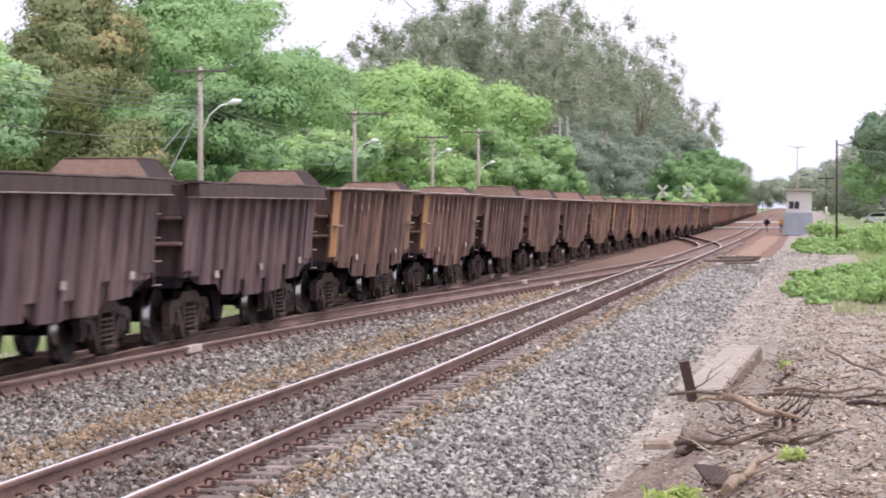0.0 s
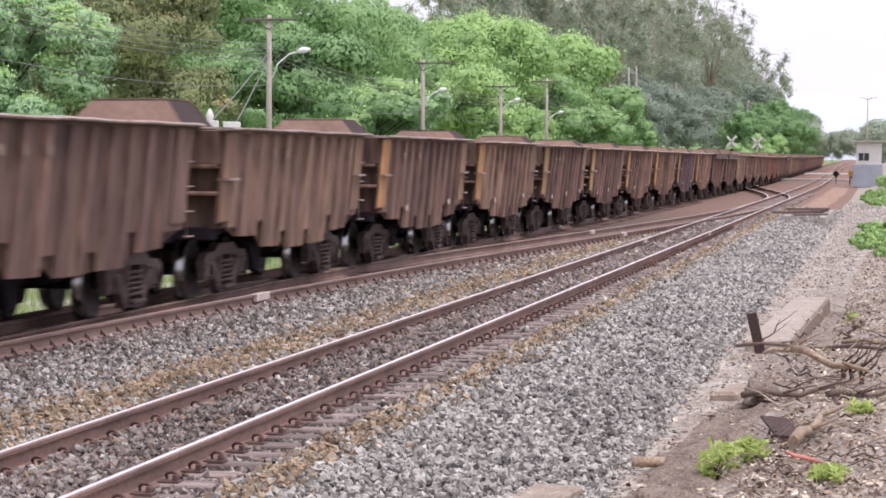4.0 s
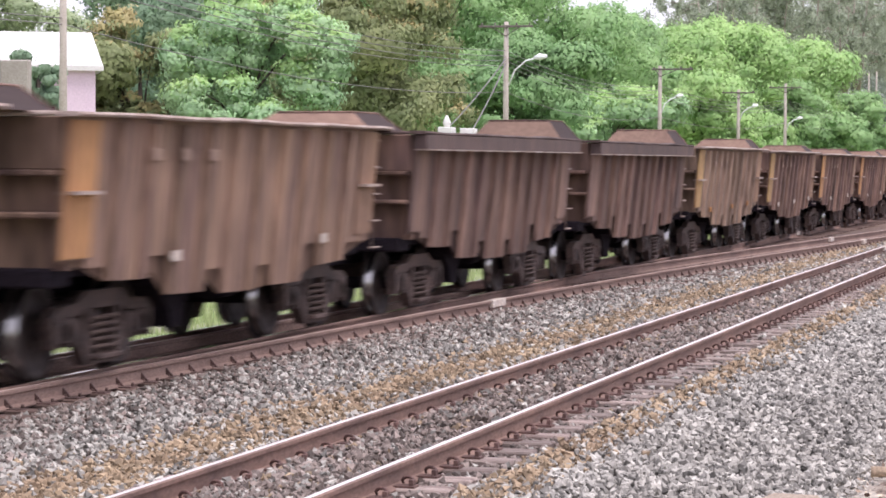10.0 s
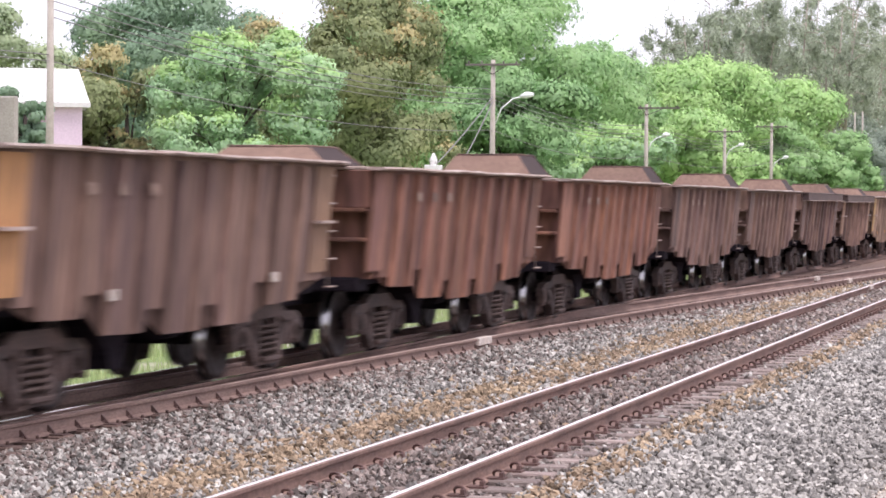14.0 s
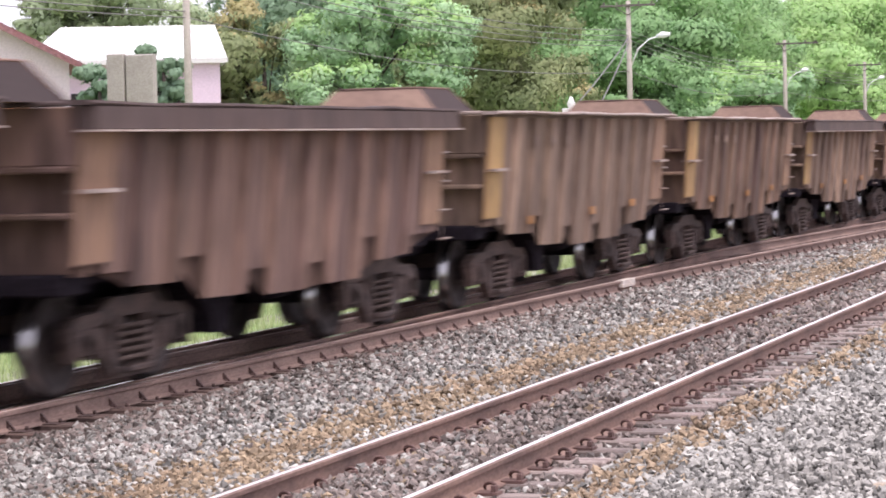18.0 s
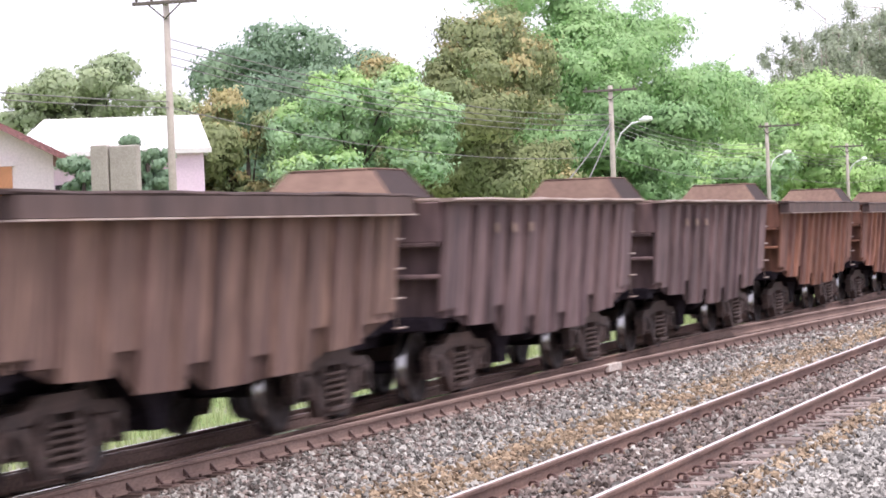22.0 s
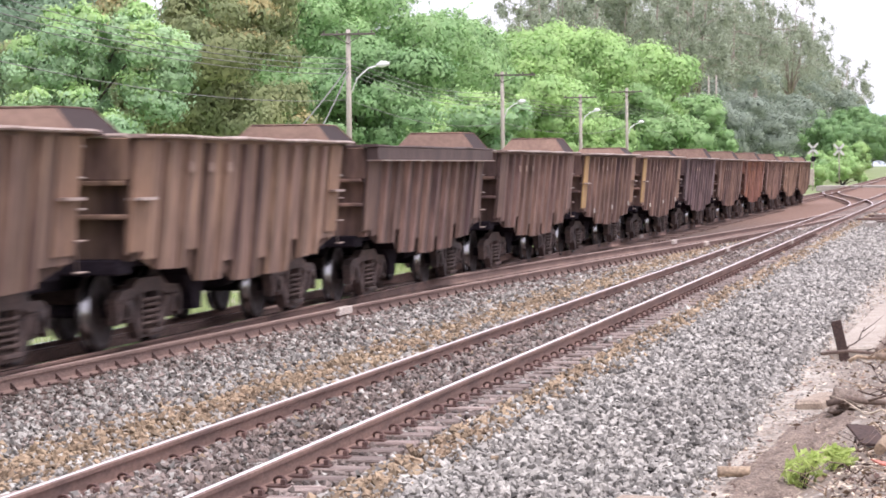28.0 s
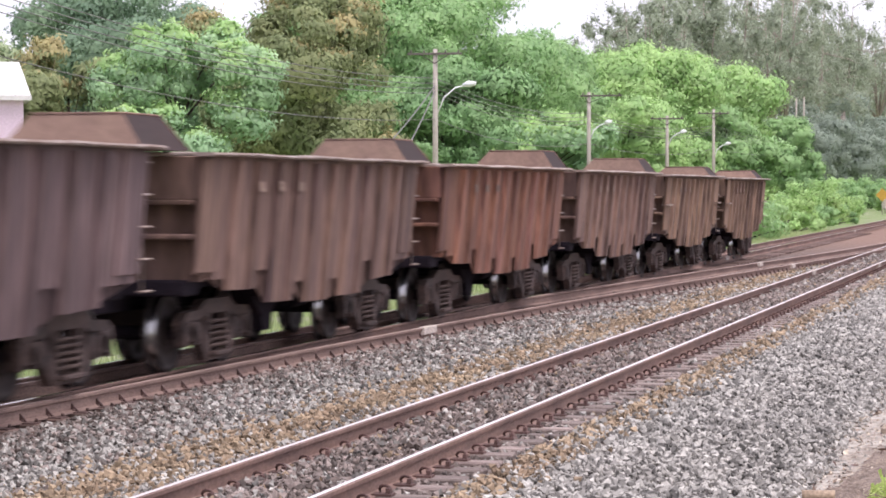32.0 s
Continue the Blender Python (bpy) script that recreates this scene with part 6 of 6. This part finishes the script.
def build_path_side():
    # sunken concrete kerb slab beside the gravel, its edge bare on the litter side
    k = part("concrete_slab", box(-0.52, 0.0, -4.7, 4.7, -0.35, 0.05, 0.025), M_SLAB)
    k.matrix_basis = pose(-1.01, 34.9, -0.25, 0, -2, -1.34)
    # thin strip that makes the slab's right face dark brown
    part("soil_edge", box(0.003, 0.05, -4.6, 4.65, -0.35, 0.03, 0.015), M_CLOD, k, "thin dark brown strip along the slab edge")
    tagged(k, "half-buried stained concrete slab beside the gravel", "concrete slab")
    k = part("concrete_slab", box(-0.13, 0.13, -0.55, 0.45, -0.25, 0.04, 0.03), M_BLOCK)
    k.matrix_basis = pose(-1.42, 24.5, -0.31, 0, -3, -9)
    tagged(k, "broken tan concrete slab edge under litter", "concrete slab")
    s = part("iron_stake", box(-0.06, 0.06, -0.03, 0.03, -0.15, 0.37, 0.008), M_DARKWOOD)
    s.matrix_basis = pose(-1.47, 29.9, -0.24, 0, -13, 6)
    tagged(s, "short dark iron stake leaning in the ground", "stake")
    branch(-1.34, 30.0, -0.12, 0.5, -30, 0.01, 0.02, tilt=32, m=M_DARKWOOD, label="thin dark twig leaning beside the stake")
    branch(-0.85, 29.1, -0.19, 1.7, -100, 0.02, 0.05, m=M_OLDWOOD, label="long dark weathered branch on the ground")
    branch(0.15, 28.6, -0.17, 1.7, -110, 0.026, 0.06, m=M_OLDWOOD, label="long weathered branch lying on litter")
    branch(0.1, 28.9, -0.12, 1.2, -100, 0.022, 0.08)
    branch(-0.52, 25.25, -0.05, 1.8, -153, 0.042, 0.07, tilt=-3, label="thick pale broken branch propped on stubs")
    for x, y in ((-0.42, 25.05), (-0.34, 24.85), (-0.24, 24.6)):
        branch(x, y, -0.13, 0.22, 20, 0.025, 0.02, tilt=80, m=M_DARKWOOD, label="short dark stub under the pale branch")
    branch(-1.02, 26.1, 0.0, 0.45, -70, 0.02, 0.09, tilt=14, label="splintered pale end of the broken branch")
    branch(-0.58, 19.6, -0.12, 1.6, -6, 0.045, 0.03, label="thick pale bare branch among litter")
    branch(0.45, 32.8, -0.08, 1.5, 35, 0.022, 0.10, tilt=10, m=M_OLDWOOD)
    branch(0.75, 27.2, -0.14, 0.9, -88, 0.03, 0.03, m=M_DARKWOOD, label="dark rotten branch among litter")
    branch(-0.85, 22.6, -0.13, 0.9, -60, 0.03, 0.06, m=M_OLDWOOD)
    branch(-0.2, 22.9, -0.15, 0.7, -65, 0.035, 0.04, m=M_CLOD, label="red-brown strip of bark in the litter")
    rnd = random.Random(21)
    for i in range(170):
        y = rnd.uniform(16.5, 36)
        branch(rnd.uniform(-1.1, 1.5), y, -0.18, rnd.uniform(0.12, 0.5), rnd.uniform(0, 360), rnd.uniform(0.004, 0.011), rnd.uniform(0, 0.05), name="twig", label="thin dry twig on bare ground", tilt=rnd.uniform(-8, 12), m=rnd.choice((M_WOOD, M_STRAW, M_OLDWOOD, M_DARKWOOD)))
    # ridge of dug-up dark soil along the path
    xs, ys = [-0.36 + 0.06 * k for k in range(13)], [15.6 + 0.15 * k for k in range(64)]
    verts = []
    for y in ys:
        c = -1.52 + 0.035 * (y - 15.6) + 0.10 * noise.noise((y * 0.6, 3, 1))
        swell = ease((y - 15.6) / 1.2) * ease((25.2 - y) / 3.0)
        for x in xs:
            bump = (1 - (x / 0.36) ** 2) * (0.08 + 0.09 * noise.noise((x * 3, y * 1.3, 5))) + 0.07 * noise.noise((x * 9, y * 6, 2)) + 0.03 * noise.noise((x * 25, y * 20, 2))
            verts.append((c + x, y, ground_z(c + x, y) - 0.05 + swell * max(0.0, bump) * 1.15))
    n = len(xs)
    faces = [(q * n + k, q * n + k + 1, (q + 1) * n + k + 1, (q + 1) * n + k) for q in range(len(ys) - 1) for k in range(n - 1)]
    e = new("soil_ridge", mesh_np("soil_ridge", verts, faces, [M_CLOD], smooth=True))
    tagged(e, "low ridge of dark dug-up soil along the path", "soil ridge", kind="structure")
    lg = part("log_piece", tube([(-0.12, 0, 0.04), (0.12, 0, 0.04)], 0.04, 9), M_WOOD)
    lg.location = (-1.70, 18.5, -0.33)
    lg.rotation_euler = (0, 0, 0.1)
    for x, y, z, sx, sy, sz in ((-1.10, 23.2, -0.22, 0.17, 0.45, 0.13), (-1.40, 16.4, -0.34, 0.24, 0.5, 0.13), (-0.36, 33.6, -0.21, 0.09, 0.3, 0.08)):
        bm = bmesh.new()
        bmesh.ops.create_icosphere(bm, subdivisions=4, radius=1.0)
        for v in bm.verts:
            q = v.co * (1 + 0.35 * noise.noise(v.co * 1.7 + Vector((x * 9, y, 0))) + 0.18 * noise.noise(v.co * 5) + 0.08 * noise.noise(v.co * 13))
            v.co = (q.x * sx, q.y * sy, q.z * sz)
        c = part("soil_clod", bm, M_CLOD, smooth=True)
        c.location = (x, y, z)
        tagged(c, "dark brown clod of dug-up soil and roots", "soil clod", group="soil clods")
    bl = part("concrete_block", box(-0.17, 0.17, -0.45, 0.45, -0.15, 0.07, 0.02), M_BLOCK)
    bl.matrix_basis = pose(-2.22, 16.5, -0.34, 0, 0, -8)
    tagged(bl, "tan concrete block half sunk in gravel", "concrete block")
    pl = part("rusty_plate", box(-0.11, 0.11, -0.22, 0.22, -0.01, 0.012, 0.004), M_DARKWOOD)
    pl.matrix_basis = pose(-0.78, 19.6, -0.13, 14, 6, 20)
    tagged(pl, "bent dark rusty steel plate in the litter", "scrap plate")
    sc = part("red_scrap", box(-0.13, 0.13, -0.06, 0.06, -0.004, 0.01, 0.003), M_REDSCRAP)
    sc.matrix_basis = pose(-0.54, 17.4, -0.10, 10, 14, 35)
    tagged(sc, "faded red scrap of plastic on the ground", "scrap")
    tagged(lg, "short cut piece of a pale log", "log")
    for i, (x, y, h, sp) in enumerate([(-1.16, 17.9, 0.36, 0.24), (-0.70, 30.5, 0.15, 0.22), (-0.44, 35.5, 0.14, 0.16), (-0.98, 18.4, 0.26, 0.2), (-0.35, 16.8, 0.14, 0.2), (-0.2, 21.4, 0.1, 0.2)]):
        shrub(x, y, h * 0.8, sp * 0.6, L_SPROUT, 360 + i, leaves=75, size=0.15, slim=0.11, label="small bright green weed in the litter", name="weed", group="small weeds")
    # pebbles and grit on the path
    rng = np.random.default_rng(41)
    n = 24000
    y = 15 + 120 * rng.random(n) ** 1.5
    x = rng.uniform(-2.2, 0.3, n) + np.where(y > 50, 0.5 * rng.random(n), 0)
    z = np.array([ground_z(p, q) for p, q in zip(x, y)])
    s = (0.008 + 0.02 * rng.random(n) ** 2) * (0.7 + y / 90)
    t = np.array([(1, 0, 0), (-0.5, 0.87, 0), (-0.5, -0.87, 0), (0, 0, 0.7)])
    v = t[None] * s[:, None, None] * (0.6 + 0.8 * rng.random((n, 4, 3))) + np.stack([x, y, z], -1)[:, None]
    f = np.array([(0, 1, 3), (1, 2, 3), (2, 0, 3)])[None] + 4 * np.arange(n)[:, None, None]
    ob = new("path_grit", mesh_np("path_grit", v.reshape(-1, 3), f.reshape(-1, 3), [M_STONE, M_STRAW, M_SOIL], np.repeat(rng.choice(3, n, p=(0.72, 0.14, 0.14)), 3)))
    tagged(ob, "grey grit and pebbles on the earth path", "grit", kind="stuff")
    # dry litter, leaves and soil crumbs
    rng = np.random.default_rng(31)
    n = 60000
    y = 15 + 45 * rng.random(n) ** 1.6
    x = np.where(rng.random(n) < 0.90, rng.uniform(-0.95, 2.0, n) + 0.012 * (y - 15), rng.uniform(-2.0, -0.7, n))
    z = np.array([ground_z(a, b) for a, b in zip(x, y)]) + 0.01
    a = rng.normal(size=(n, 3)) * np.array([1, 1, 0.35])
    a /= np.linalg.norm(a, axis=1, keepdims=True)
    b = np.cross(a, rng.normal(size=(n, 3)) * 0.4 + np.array([0, 0, 1]))
    s = (0.008 + 0.04 * rng.random(n) ** 3)[:, None]
    p = np.stack([x, y, z + 0.02 * rng.random(n)], -1)
    v = np.stack([p - a * s, p + b * s * 0.4, p + a * s, p - b * s * 0.4], 1)
    f = np.arange(4 * n).reshape(-1, 4)
    ob = new("leaf_litter", mesh_np("leaf_litter", v.reshape(-1, 3), f, [M_DRYLEAF, M_STRAW, M_SOIL], rng.choice(3, n, p=(0.40, 0.38, 0.22))))
    tagged(ob, "dry brown leaf litter and bark scraps", "litter", kind="stuff")


def build_distance():
    """Low blue hills far behind the line, their haze put into the base colour."""
    m = bpy.data.materials.new("haze_tinted_blue_hill")
    m.use_nodes = True
    b = m.node_tree.nodes["Principled BSDF"]
    b.inputs["Base Color"].default_value = (0.70, 0.77, 0.84, 1)
    b.inputs["Roughness"].default_value = 1.0
    verts, faces = [], []
    for i in range(61):
        x = -900 + 30 * i
        z = 40 + 28 * noise.noise((i * 0.22, 1, 0)) + 62 * math.exp(-((x + 110) / 170) ** 2)
        verts += [(x, 4000, -5), (x, 4000, z), (x, 4250, z * 0.9)]
    for i in range(60):
        a = 3 * i
        faces += [(a, a + 3, a + 4, a + 1), (a + 1, a + 4, a + 5, a + 2)]
    ob = new("far_hills", mesh_np("far_hills", verts, faces, [m], smooth=True))
    tagged(ob, "pale blue hazy hills on the horizon", "backdrop", kind="structure")


build_ground()
build_distance()
build_trees()
build_undergrowth()
build_street()
build_houses()
build_crossing()
build_pickup()
build_path_side()
build_train()
build_tracks()
build_stones()
motions()
